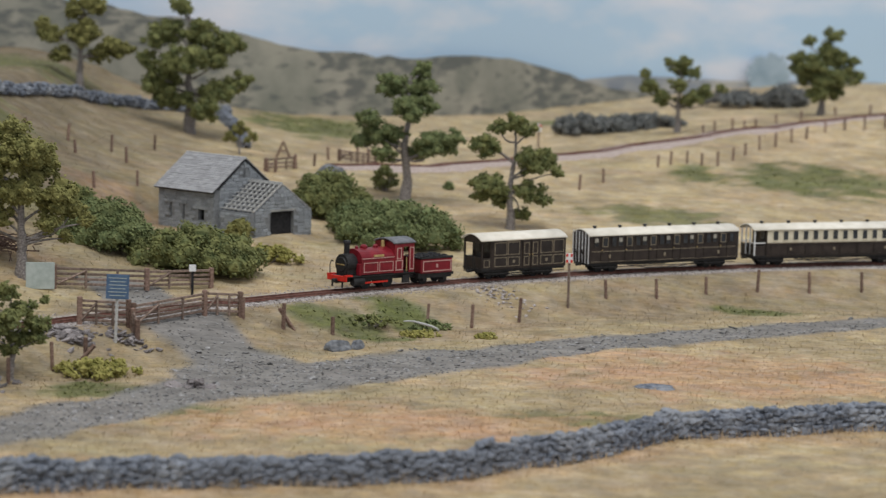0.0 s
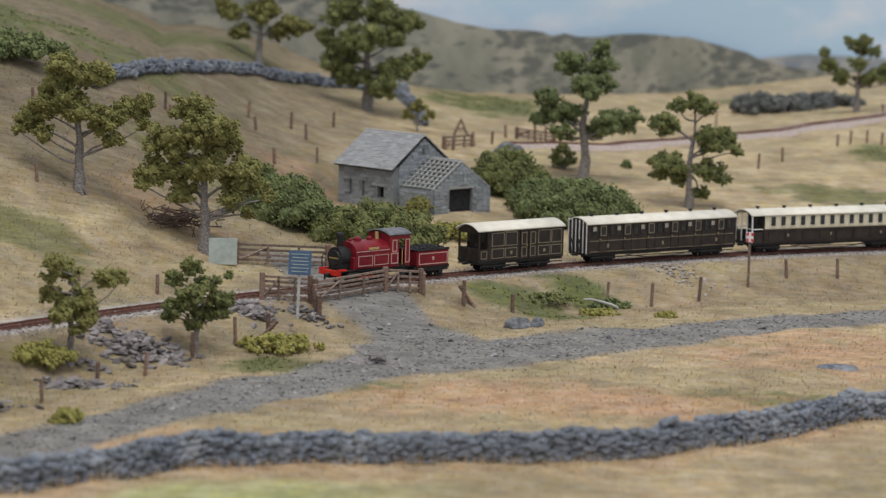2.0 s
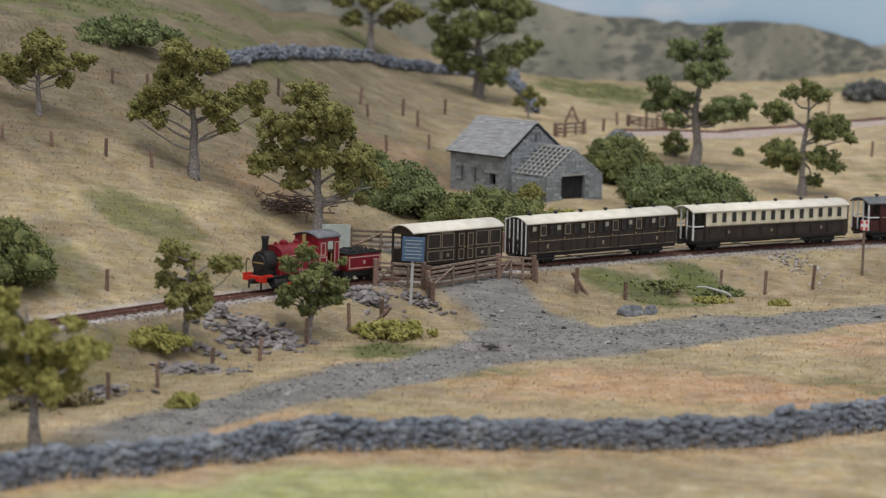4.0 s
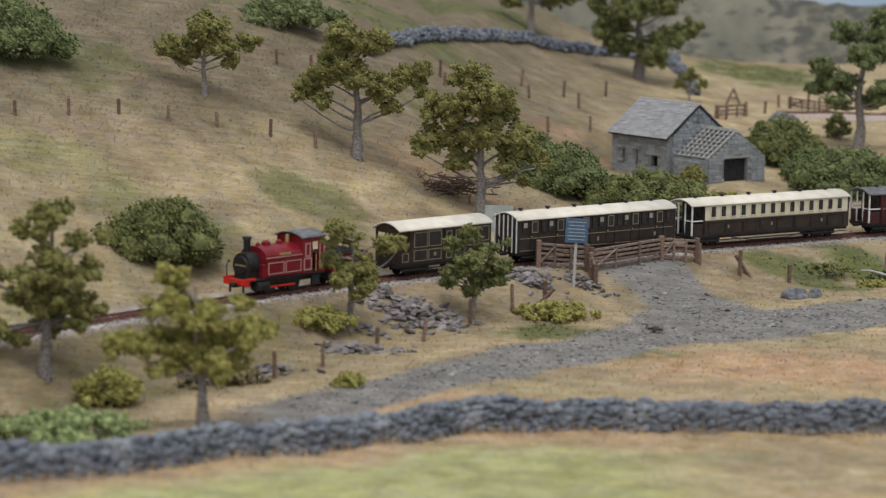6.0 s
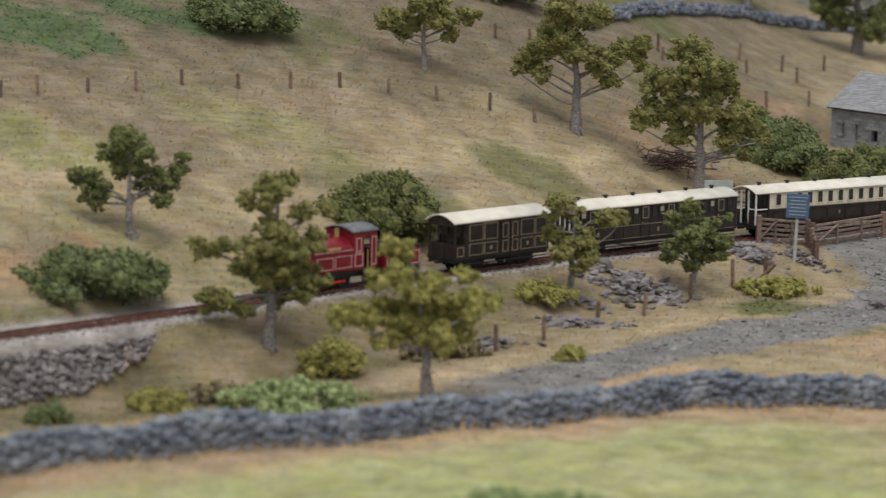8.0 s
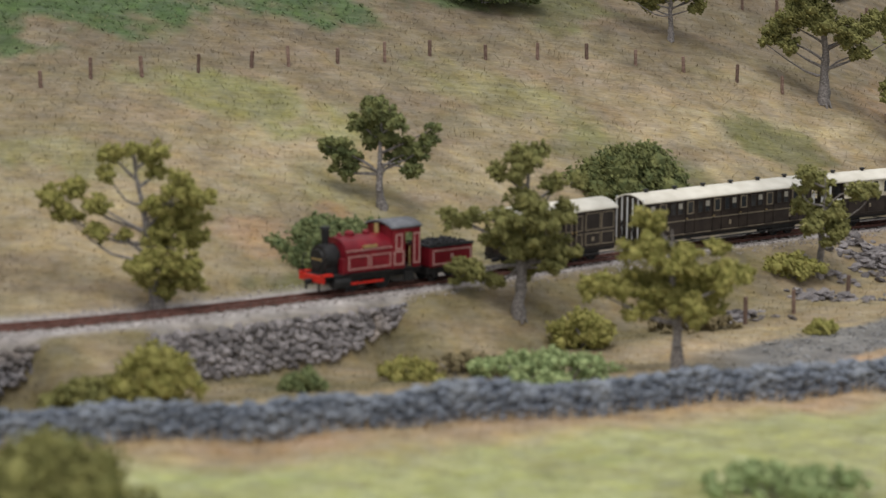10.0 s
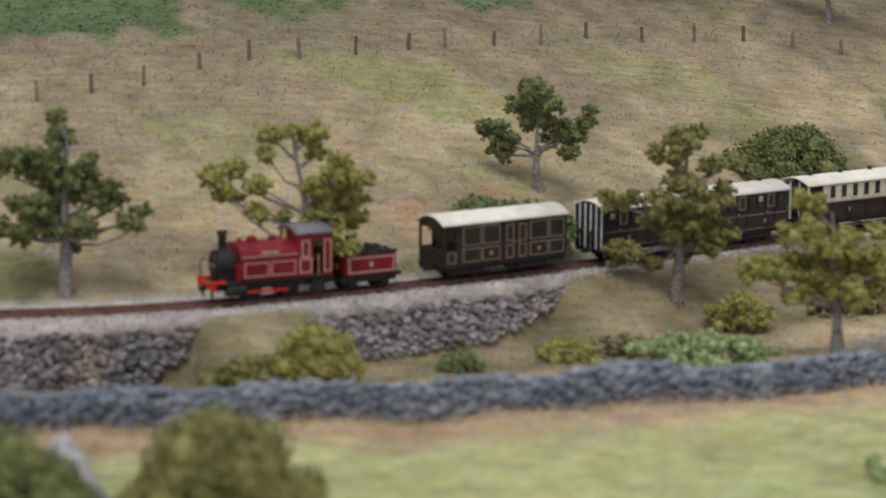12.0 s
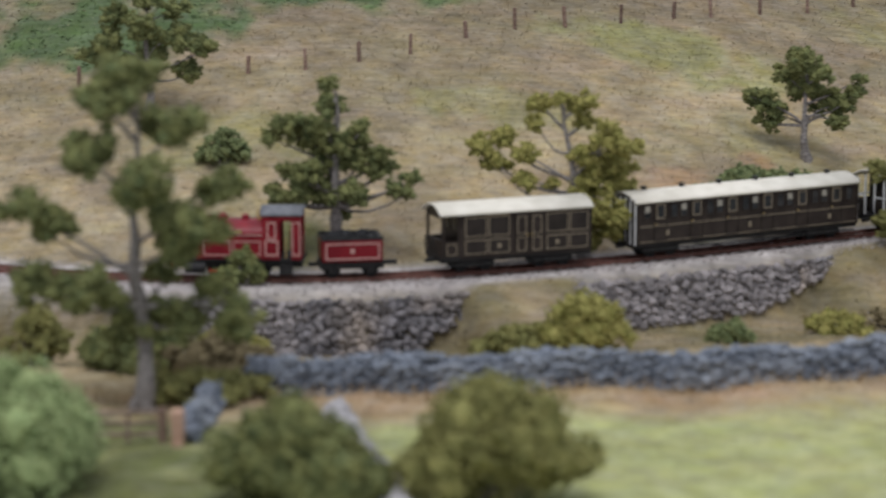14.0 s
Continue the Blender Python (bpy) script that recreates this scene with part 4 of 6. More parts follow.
# ---- dry stone walls ----
def stone_wall(label, line, height, size, thick, picked, meshes, material, seed, low=0.0):
    """Courses of separate stones on a line; those on the stretch 'picked' (lengths along it) are parts of their own, the rest is joined."""
    rng = random.Random(seed)
    ob = thing("dry_stone_wall", Matrix(), label, "stone wall", kind="structure")
    run = resample(line, size)
    joined, count = [], 0
    courses = max(2, round(height / (size * 0.66)))
    for i, (p, way) in enumerate(run):
        across = Vector((way.y, -way.x, 0))
        a = math.atan2(way.y, way.x)
        base = ground_z(p.x, p.y) + low
        tall = height * (1 + 0.16 * noise.noise(p * 40) + 0.10 * noise.noise(p * 110))
        for c in range(courses):
            for side in (-1, 1):
                top = c == courses - 1
                q = p + across * side * (thick * (0.5 - 0.16 * c / courses)) * (0.45 if top else 1) + way * size * rng.uniform(-0.3, 0.3)
                z = base + tall * (c + 0.45) / courses
                s = size * rng.uniform(0.8, 1.75)
                m = Matrix.Translation((q.x, q.y, z + size * rng.uniform(-0.2, 0.25))) @ Matrix.Rotation(a + rng.uniform(-0.6, 0.6), 4, "Z") @ Euler((rng.uniform(-0.5, 0.5), rng.uniform(-0.35, 0.35), 0)).to_matrix().to_4x4() @ Matrix.Diagonal((s * rng.uniform(0.9, 1.5), s, s * rng.uniform(0.8, 1.25), 1))
                if side == -1 and picked[0] <= i * size <= picked[1] and count < 300:
                    share("stone", meshes[rng.randrange(len(meshes))], ob, m)
                    count += 1
                else:
                    joined.append(m)
    if joined:
        heap("stones", joined, meshes, ob, material)
    # the rough heart of the wall, behind the faces
    bm = bmesh.new()
    rows = []
    for p, way in resample(line, size * 2):
        across = Vector((way.y, -way.x, 0))
        base = ground_z(p.x, p.y) + low
        rows.append([bm.verts.new(p + across * u * thick + Vector((0, 0, base + z * height - p.z))) for u, z in ((-0.5, -0.1), (-0.3, 0.86), (0.3, 0.86), (0.5, -0.1))])
    for a, b in zip(rows, rows[1:]):
        for j in range(3):
            bm.faces.new((a[j], a[j + 1], b[j + 1], b[j]))
    part("wall_core", bm, material, ob)
    return ob


def bearing_line(ths, dists, step=0.3):
    n = int(abs(ths[-1] - ths[0]) / step)
    return [Vector((*polar(th, float(np.interp(th, ths, dists))), 0)) for th in np.linspace(ths[0], ths[-1], n + 1)]


stone_wall("long grey dry stone wall along the near field", [Vector((*polar(th, wall_d(th)), 0)) for th in np.arange(-11, 30.8, 0.25)], 0.0148, 0.0038, 0.0075, (0.30, 0.55), STONES, STONE, 11, -0.0005)
stone_wall("grey dry stone wall across the upper field", bearing_line([4.3, 5.5, 6.6, 7.7, 8.4, 10.0, 10.6], [2.74, 2.665, 2.575, 2.465, 2.37, 2.168, 2.10]), 0.0085, 0.0042, 0.006, (0, 0), STONES, STONE, 12)
stone_wall("short stone wall running down the hill", [Vector((*polar(4.42, 2.70), 0)), Vector((*polar(4.1, 2.62), 0)), Vector((*polar(3.9, 2.52), 0))], 0.009, 0.004, 0.006, (0, 0), STONES, STONE, 13)
stone_wall("crumbling wall end beside the gap", [Vector((-0.598, 0.998, 0)), Vector((-0.588, 0.962, 0)), Vector((-0.572, 0.922, 0))], 0.008, 0.004, 0.006, (0, 0), STONES, STONE, 15)
stone_wall("low pale stone wall crossing the near field", [Vector((-0.546, 0.990, 0)), Vector((-0.527, 0.962, 0)), Vector((-0.503, 0.932, 0)), Vector((-0.469, 0.889, 0)), Vector((-0.440, 0.850, 0))], 0.006, 0.004, 0.006, (0, 0), GRAINS, PALESTONE, 16)


def retaining_wall(label, th0, th1, seed, deep=0.029):
    """A rough stone face that holds up the track bed: rows of broken stones, leaning back."""
    rng = random.Random(seed)
    ob = thing("retaining_wall", Matrix(), label, "retaining wall", kind="structure")
    joined, count = [], 0
    line = resample([Vector((*bed_at(th, -0.0215), 0)) for th in np.linspace(th1, th0, 60)], 0.0033)
    n = len(line)
    for i, (p, way) in enumerate(line):
        out = p.normalized() * -1
        edge = min(1.0, 0.35 + 4 * (i + 1) / n, 0.25 + 1.9 * (n - i) / n)
        z, row = -0.0075 - rng.uniform(0, 0.0015), 0
        while z > -deep * edge:
            s = rng.uniform(0.0026, 0.0056)
            q = p + out * (0.0005 - z * 0.42) + way * rng.uniform(-0.0012, 0.0012)
            m = Matrix.Translation((q.x, q.y, z)) @ Matrix.Rotation(math.atan2(way.y, way.x) + rng.uniform(-0.5, 0.5), 4, "Z") @ Euler((rng.uniform(-1, 1), rng.uniform(-0.9, 0.9), 0)).to_matrix().to_4x4() @ Matrix.Diagonal((s * rng.uniform(0.85, 1.25), s * 1.1, s * rng.uniform(0.8, 1.2), 1))
            if count < 300:
                share("stone", CHIPS[rng.randrange(8)], ob, m)
                count += 1
            else:
                joined.append(m)
            z -= s * 0.66
            row += 1
    if joined:
        heap("stones", joined, CHIPS, ob, RUBBLE)
    return ob


retaining_wall("rough grey rubble retaining wall under the track", 18.5, 24.4, 21)
retaining_wall("tall rubble retaining wall with some pale stones", 26.1, 32.6, 22, 0.050)


def rubble(label, x, y, w, d, count, size, seed, meshes=None, material=None):
    """A low heap of broken slates."""
    rng = random.Random(seed)
    ob = thing("rubble_heap", Matrix(), label, "rubble", "rubble heaps by the track")
    facing = math.atan2(-x, y)
    for _ in range(count):
        u, v = rng.gauss(0, 0.33) * w, rng.gauss(0, 0.33) * d
        px, py = x + u * math.cos(facing) - v * math.sin(facing), y + u * math.sin(facing) + v * math.cos(facing)
        s = size * rng.uniform(0.6, 1.4)
        k = max(0, 1 - (2 * u / w) ** 2 - (2 * v / d) ** 2)
        m = Matrix.Translation((px, py, ground_z(px, py) + s * 0.02 + k * rng.uniform(0, size * 0.9))) @ Euler((rng.uniform(-0.5, 0.5), rng.uniform(-0.5, 0.5), rng.uniform(0, 6))).to_matrix().to_4x4() @ Matrix.Diagonal((s * 1.25, s, s * 0.6, 1))
        share("stone", (meshes or CHIPS)[rng.randrange(8)], ob, m)
    return ob


rubble("dark heap of broken slate below the track", -0.277, 1.645, 0.050, 0.03, 190, 0.0046, 31)
rubble("pale slates piled beside the gate", -0.222, 1.742, 0.030, 0.02, 70, 0.0046, 32)
rubble("loose slates by the gate post", -0.188, 1.765, 0.028, 0.014, 45, 0.0036, 33)
rubble("fallen slates on the lower bank", -0.292, 1.565, 0.036, 0.016, 60, 0.0042, 34)
rubble("fallen slates beside the lane", -0.335, 1.50, 0.035, 0.02, 55, 0.0044, 35)
rubble("a few slates among the grass", -0.30, 1.60, 0.03, 0.012, 26, 0.005, 36)
rubble("slates at the lane's edge", -0.136, 1.662, 0.020, 0.008, 14, 0.005, 37)
rubble("pale stones at the foot of the retaining wall", -0.690, 1.10, 0.045, 0.02, 80, 0.0055, 38)
rubble("scattered ballast spilled down the bank", 0.048, 1.995, 0.04, 0.022, 90, 0.0022, 39, GRAINS + GRAINS)


def boulder(x, y, w, h, seed, label, material=DARKROCK):
    """A weathered flat rock."""
    bm = bmesh.new()
    bmesh.ops.create_icosphere(bm, subdivisions=3, radius=0.5)
    for v in bm.verts:
        k = 1 + 0.35 * noise.noise(v.co * 2.3 + Vector((seed, 0, 0))) + 0.12 * noise.noise(v.co * 7 + Vector((seed, 4, 0)))
        v.co = Vector((v.co.x * w * k, v.co.y * w * 0.62 * k, max(-0.12, v.co.z) * h * 1.7 * k))
    ob = part("boulder", bm, material)
    ob.matrix_world = Matrix.Translation((x, y, ground_z(x, y) + h * 0.05)) @ Matrix.Rotation(seed, 4, "Z")
    return tagged(ob, label, "rock")


boulder(-0.058, 1.822, 0.021, 0.007, 0.3, "flat blue-grey boulder beside the lane")
boulder(-0.046, 1.828, 0.014, 0.006, 1.4, "small grey boulder beside the lane")
boulder(-0.085, 2.37, 0.034, 0.020, 0.1, "large grey outcrop beside the scrub")
boulder(0.0, 1.785, 0.005, 0.003, 2.0, "small dark stone on the lane")
boulder(0.137, 1.70, 0.03, 0.003, 0.2, "pale flat stone in the grass", STONE)


# ---- fences ----
def post(x, y, h, label="short brown wooden fence post", lean=0.0, w=0.0022, group="fence posts"):
    bm = cube(0, 0, h / 2 - 0.001, w, w, h + 0.002, bevel=0.0003)
    ob = part("fence_post", bm, POSTWOOD)
    ob.matrix_world = Matrix.Translation((x, y, ground_z(x, y))) @ Matrix.Rotation(lean, 4, "Y") @ Matrix.Rotation(x * 40, 4, "Z")
    return tagged(ob, label, "fence post", group)


def posts(places, h, group, seed, w=0.0019):
    rng = random.Random(seed)
    for th, d in places:
        post(*polar(th, d), h * rng.uniform(0.85, 1.15), "weathered brown fence post in dry grass", rng.uniform(-0.07, 0.07), w, group)


posts([(30.67, 1.566), (29.53, 1.568), (28.47, 1.579), (27.45, 1.593), (26.34, 1.619), (25.37, 1.635), (24.37, 1.648), (23.26, 1.666), (22.21, 1.684), (21.47, 1.696), (20.5, 1.715), (19.56, 1.735), (18.66, 1.758), (17.54, 1.777), (16.5, 1.798), (15.51, 1.823), (14.53, 1.837), (13.56, 1.852), (12.49, 1.865), (11.58, 1.877), (31.8, 1.562), (32.9, 1.56), (34.0, 1.565)], 0.0108, "fence across the big field", 1)
posts([(7.44, 2.291), (7.28, 2.255), (6.57, 2.322), (6.26, 2.297), (5.71, 2.401), (6.88, 2.158), (6.02, 2.222), (8.3, 2.23), (9.1, 2.16)], 0.0125, "fence on the upper field", 2)
posts([(3.42, 2.394), (3.25, 2.402), (2.83, 2.439), (2.46, 2.46), (2.18, 2.514), (1.58, 2.508), (1.36, 2.503)], 0.0125, "fence by the outcrop", 3)
posts([(-3.57, 2.039), (-4.60, 2.058), (-5.60, 2.087), (-6.64, 2.111), (-7.69, 2.131), (-8.74, 2.152), (-9.8, 2.17)], 0.0150, "lineside fence", 4)
posts([(-0.85, 1.934), (-1.81, 1.963), (0.06, 1.916)], 0.0160, "lineside fence", 5)
posts([(-2.99, 2.434), (-3.48, 2.471), (-4.59, 2.565), (-4.85, 2.576), (-5.18, 2.588), (-5.48, 2.582), (-5.81, 2.578), (-6.12, 2.617), (-6.37, 2.641), (-6.66, 2.675), (-6.98, 2.692), (-7.31, 2.725), (-7.61, 2.746), (-7.99, 2.785), (-8.39, 2.811), (-8.79, 2.823), (-9.2, 2.84)], 0.0125, "fence below the far track", 6)
posts([(-5.51, 2.756), (-5.75, 2.788), (-6.11, 2.808), (-6.35, 2.801), (-6.58, 2.815), (-7.0, 2.85), (-7.5, 2.88), (-8.2, 2.92), (-8.9, 2.96)], 0.0105, "fence above the far track", 7)
posts([(9.32, 1.626), (10.26, 1.593), (11.33, 1.552), (7.54, 1.707), (8.39, 1.669), (12.3, 1.52)], 0.0150, "fence below the track", 8)
posts([(9.0, 2.14), (9.9, 2.09), (10.8, 2.04), (11.7, 2.0), (12.4, 1.98)], 0.0105, "fence under the hedge", 10)
posts([(9.14, 1.773), (10.7, 1.74), (12.4, 1.69)], 0.0125, "posts behind the track", 11)
for x, y, h, lean in ((-0.096, 1.852, 0.017, 0.02), (-0.090, 1.856, 0.016, -0.6), (-0.064, 1.863, 0.012, 0), (-0.122, 1.845, 0.014, 0), (-0.207, 1.712, 0.018, 0.0), (-0.212, 1.708, 0.017, 0.7)):
    post(x, y, h, "leaning brown fence post beside the lane" if lean else "brown fence post beside the lane", lean)


def a_frame(x, y, h):
    ob = thing("stile", Matrix.Translation((x, y, ground_z(x, y))), "brown timber A-frame stile in the fence", "stile")
    for s in (-1, 1):
        part("leg", rod(bmesh.new(), (s * h * 0.45, 0, -0.001), (0, 0, h), 0.0011, 0.0009, 6), POSTWOOD, ob)
    part("crossbar", cube(0, 0, h * 0.4, h * 0.6, 0.0012, 0.0015), POSTWOOD, ob)


a_frame(-0.135, 2.49, 0.014)


# ---- level crossing gates ----
def gate(x0, y0, x1, y1, h, bars, label, lift=0.0):
    """A wooden field gate between two points: posts at its ends, bars and a brace."""
    a, b = Vector((x0, y0, ground_z(x0, y0))), Vector((x1, y1, ground_z(x1, y1)))
    ob = thing("field_gate", Matrix.Translation(a) @ Matrix.Rotation(math.atan2(y1 - y0, x1 - x0), 4, "Z"), label, "gate", "crossing gates")
    n = Vector((x1 - x0, y1 - y0, 0)).length
    dz = b.z - a.z
    for x, z in ((0, 0), (n, dz)):
        part("gate_post", cube(x, 0, z + h * 0.55 - 0.001, 0.0030, 0.0030, h * 1.2, bevel=0.0004), POSTWOOD, ob)
    tilt = Matrix.Rotation(-math.atan2(dz, n), 4, "Y")
    for i in range(bars):
        z = 0.003 + (h - 0.004) * i / (bars - 1)
        part("bar", cube(n / 2, 0, z + dz / 2, n, 0.0011, 0.0016, turn=tilt, bevel=0.0002), PLANK, ob)
    for x in (0.33, 0.67):
        part("upright", cube(n * x, -0.0011, h / 2 + dz * x, 0.0014, 0.0009, h * 0.95), PLANK, ob)
    part("brace", rod(bmesh.new(), (n * 0.03, -0.0014, 0.003), (n * 0.33, -0.0014, h - 0.002 + dz * 0.3), 0.0008, sides=4), PLANK, ob)
    return ob


gate(-0.218, 1.766, -0.189, 1.778, 0.016, 5, "weathered brown wooden gate at the crossing")
gate(-0.186, 1.778, -0.146, 1.831, 0.015, 5, "long weathered gate beside the track")
gate(-0.146, 1.832, -0.124, 1.846, 0.015, 4, "short rough timber fence beside the track")
gate(-0.246, 1.848, -0.190, 1.890, 0.014, 4, "far crossing gate of brown timber")
gate(-0.190, 1.892, -0.150, 1.925, 0.013, 4, "low timber fence beyond the track")
gate(-0.186, 1.776, -0.182, 1.766, 0.013, 3, "narrow wicket beside the sign post")
gate(-0.612, 0.898, -0.577, 0.914, 0.012, 3, "bleached grey gate in the wall gap")
gate(*polar(3.44, 2.397), *polar(2.86, 2.437), 0.011, 3, "rough brown rail fence under the stile")
gate(*polar(1.95, 2.51), *polar(1.2, 2.50), 0.010, 3, "rough brown rail fence behind the tall tree")


# an upright sandstone at the wall's end
bm = cube(0, 0, 0.006, 0.0045, 0.0045, 0.015, bevel=0.0008)
for v in bm.verts:
    v.co += Vector([0.0006 * noise.noise(v.co * 300 + Vector((k, 0, 0))) for k in (1, 5, 9)])
ob = part("gate_stone", bm, SANDSTONE)
ob.matrix_world = Matrix.Translation((-0.5705, 0.914, ground_z(-0.5705, 0.914))) @ Matrix.Rotation(0.4, 4, "Z")
tagged(ob, "upright orange-brown sandstone gate stone", "stone")


# ---- signs ----
def sign(name, x, y, h, w, tall, material, label, pole=PLANK, lines=0, lean=0.0, turn=0.0):
    """A board on a post that faces the lane."""
    ob = thing(name, Matrix.Translation((x, y, ground_z(x, y))) @ Matrix.Rotation(math.atan2(-x, y) + turn, 4, "Z") @ Matrix.Rotation(lean, 4, "Y"), label, "sign")
    part("pole", cube(0, 0, h / 2 - 0.001, 0.0018, 0.0016, h + 0.002, bevel=0.0002), pole, ob)
    panel = part("board", cube(0, -0.0014, h - tall / 2 + 0.001, w, 0.0009, tall, bevel=0.00015), material, ob)
    for i in range(lines):
        part("text_bar", cube(0, -0.00195, h + 0.001 - tall * (i + 1) / (lines + 1), w * (0.8 - 0.1 * (i % 2)), 0.0002, tall * 0.032), PALE, panel)
    return ob


sign("notice_board", -0.1945, 1.757, 0.0415, 0.0140, 0.0152, BLUE, "blue notice board with pale lines on a grey post", LATH, 6, 0.03)
sign("back_of_sign", -0.254, 1.842, 0.0165, 0.0185, 0.0175, PALE, "pale grey-green back of a sign board", LATH)
sign("white_marker", -0.160, 1.896, 0.0195, 0.0046, 0.0046, WHITE, "small white marker board on a dark post", GLOOM)
ob = sign("crossing_sign", 0.098, 2.004, 0.038, 0.0050, 0.0070, WHITE, "white board with red corners on a brown post", PLANK)
for sx in (-1, 1):
    for sz in (-1, 1):
        part("red_square", cube(sx * 0.0016, -0.0020, 0.0355 + sz * 0.0022, 0.0015, 0.0003, 0.0022), VERMILION, ob)
ob = sign("far_sign", 0.099, 2.66, 0.022, 0.005, 0.007, WHITE, "tiny white and red sign beside the far track", PLANK)
part("red_square", cube(0.0012, -0.0020, 0.0212, 0.0020, 0.0003, 0.0026), VERMILION, ob)
part("sign_arm", rod(bmesh.new(), (0, 0, 0), (0.001, 0, 0.001), 0.0005, sides=5), VERMILION, ob)
# a bleached fallen branch by the fence
bm = bmesh.new()
rng = np.random.default_rng(3)
limb(bm, (0.018, 0, 0.001), (0.004, 0.002, 0.006), 0.0010, 0.0008, rng, 0.1)
limb(bm, (0.004, 0.002, 0.006), (-0.008, 0, 0.0065), 0.0008, 0.0004, rng, 0.1)
ob = part("dead_branch", bm, LATH, flat=False)
ob.matrix_world = Matrix.Translation((-0.012, 1.905, ground_z(-0.012, 1.905)))
tagged(ob, "bleached fallen branch on the bank", "branch")
# brushwood under the oak
bm = bmesh.new()
for _ in range(170):
    p = Vector((rng.normal(scale=0.013), rng.normal(scale=0.006), abs(rng.normal(scale=0.005)) + 0.001))
    q = p + Vector((rng.normal(scale=0.008), rng.normal(scale=0.006), rng.normal(scale=0.003)))
    rod(bm, p, q, 0.0005, 0.0003, 4)
ob = part("brushwood", bm, TWIG)
ob.matrix_world = Matrix.Translation((-0.294, 1.88, ground_z(-0.294, 1.88)))
tagged(ob, "tangled pile of reddish brown brushwood", "brushwood", kind="stuff")


# ---- the ruined barn ----
def block_mesh(seed):
    rng = random.Random(seed)
    bm = cube(0, 0, 0, 1, 1, 1, bevel=0.09)
    for v in bm.verts:
        v.co *= rng.uniform(0.95, 1.05)
    mesh = bpy.data.meshes.new("stone_block")
    bm.to_mesh(mesh)
    bm.free()
    mesh.materials.append(BLOCK)
    return mesh


BLOCKS = [block_mesh(70 + i) for i in range(5)]


def masonry(parent, place, length, height, gable, holes, seed, thick=0.004):
    """A coursed stone wall along local x that faces -y: a core cut round its openings and blocks proud of it. gable: rise of a triangle on top."""
    rng = random.Random(seed)
    ob = new("wall")
    ob.parent = parent
    ob.matrix_local = place
    xs = sorted({0, length, *[h[0] for h in holes], *[h[1] for h in holes]})
    bm = bmesh.new()
    for a, b in zip(xs, xs[1:]):
        z = -0.016
        for h in sorted((h for h in holes if h[0] <= a and h[1] >= b), key=lambda h: h[2]):
            if h[2] > z:
                block(bm, (a + b) / 2, thick / 2, (z + h[2]) / 2, b - a, thick, h[2] - z)
            z = h[3]
        block(bm, (a + b) / 2, thick / 2, (z + height) / 2, b - a, thick, height - z)
    if gable:
        tri = [[bm.verts.new((x, y, z)) for x, z in ((0, height), (length, height), (length / 2, height + gable))] for y in (0, thick)]
        bm.faces.new(tri[0]), bm.faces.new(tri[1][::-1])
        for i in range(3):
            bm.faces.new((tri[0][i], tri[1][i], tri[1][(i + 1) % 3], tri[0][(i + 1) % 3]))
    bmesh.ops.recalc_face_normals(bm, faces=bm.faces)
    part("wall_core", bm, MORTAR, ob)
    z, row = -0.006, 0
    while z < height + gable * 0.96:
        h = rng.uniform(0.0018, 0.0029)
        lo, hi = 0.0, length
        if z + h > height:
            cut = (z + h * 0.6 - height) / gable * length / 2 if gable else length
            lo, hi = cut, length - cut
        x = lo - rng.uniform(0, 0.002)
        while x < hi and lo < hi:
            w = rng.uniform(0.0032, 0.0085)
            a, b = max(lo, x), min(hi, x + w)
            if b - a > 0.0012 and not any(a < q[1] - 0.0004 and b > q[0] + 0.0004 and z < q[3] - 0.0004 and z + h > q[2] + 0.0004 for q in holes):
                share("stone_block", BLOCKS[rng.randrange(5)], ob, Matrix.Translation(((a + b) / 2, rng.uniform(0.0002, 0.0006), z + h / 2)) @ Matrix.Diagonal((b - a - 0.0002, 0.0022, h - 0.00015, 1)))
            x += w
        z += h
    return ob


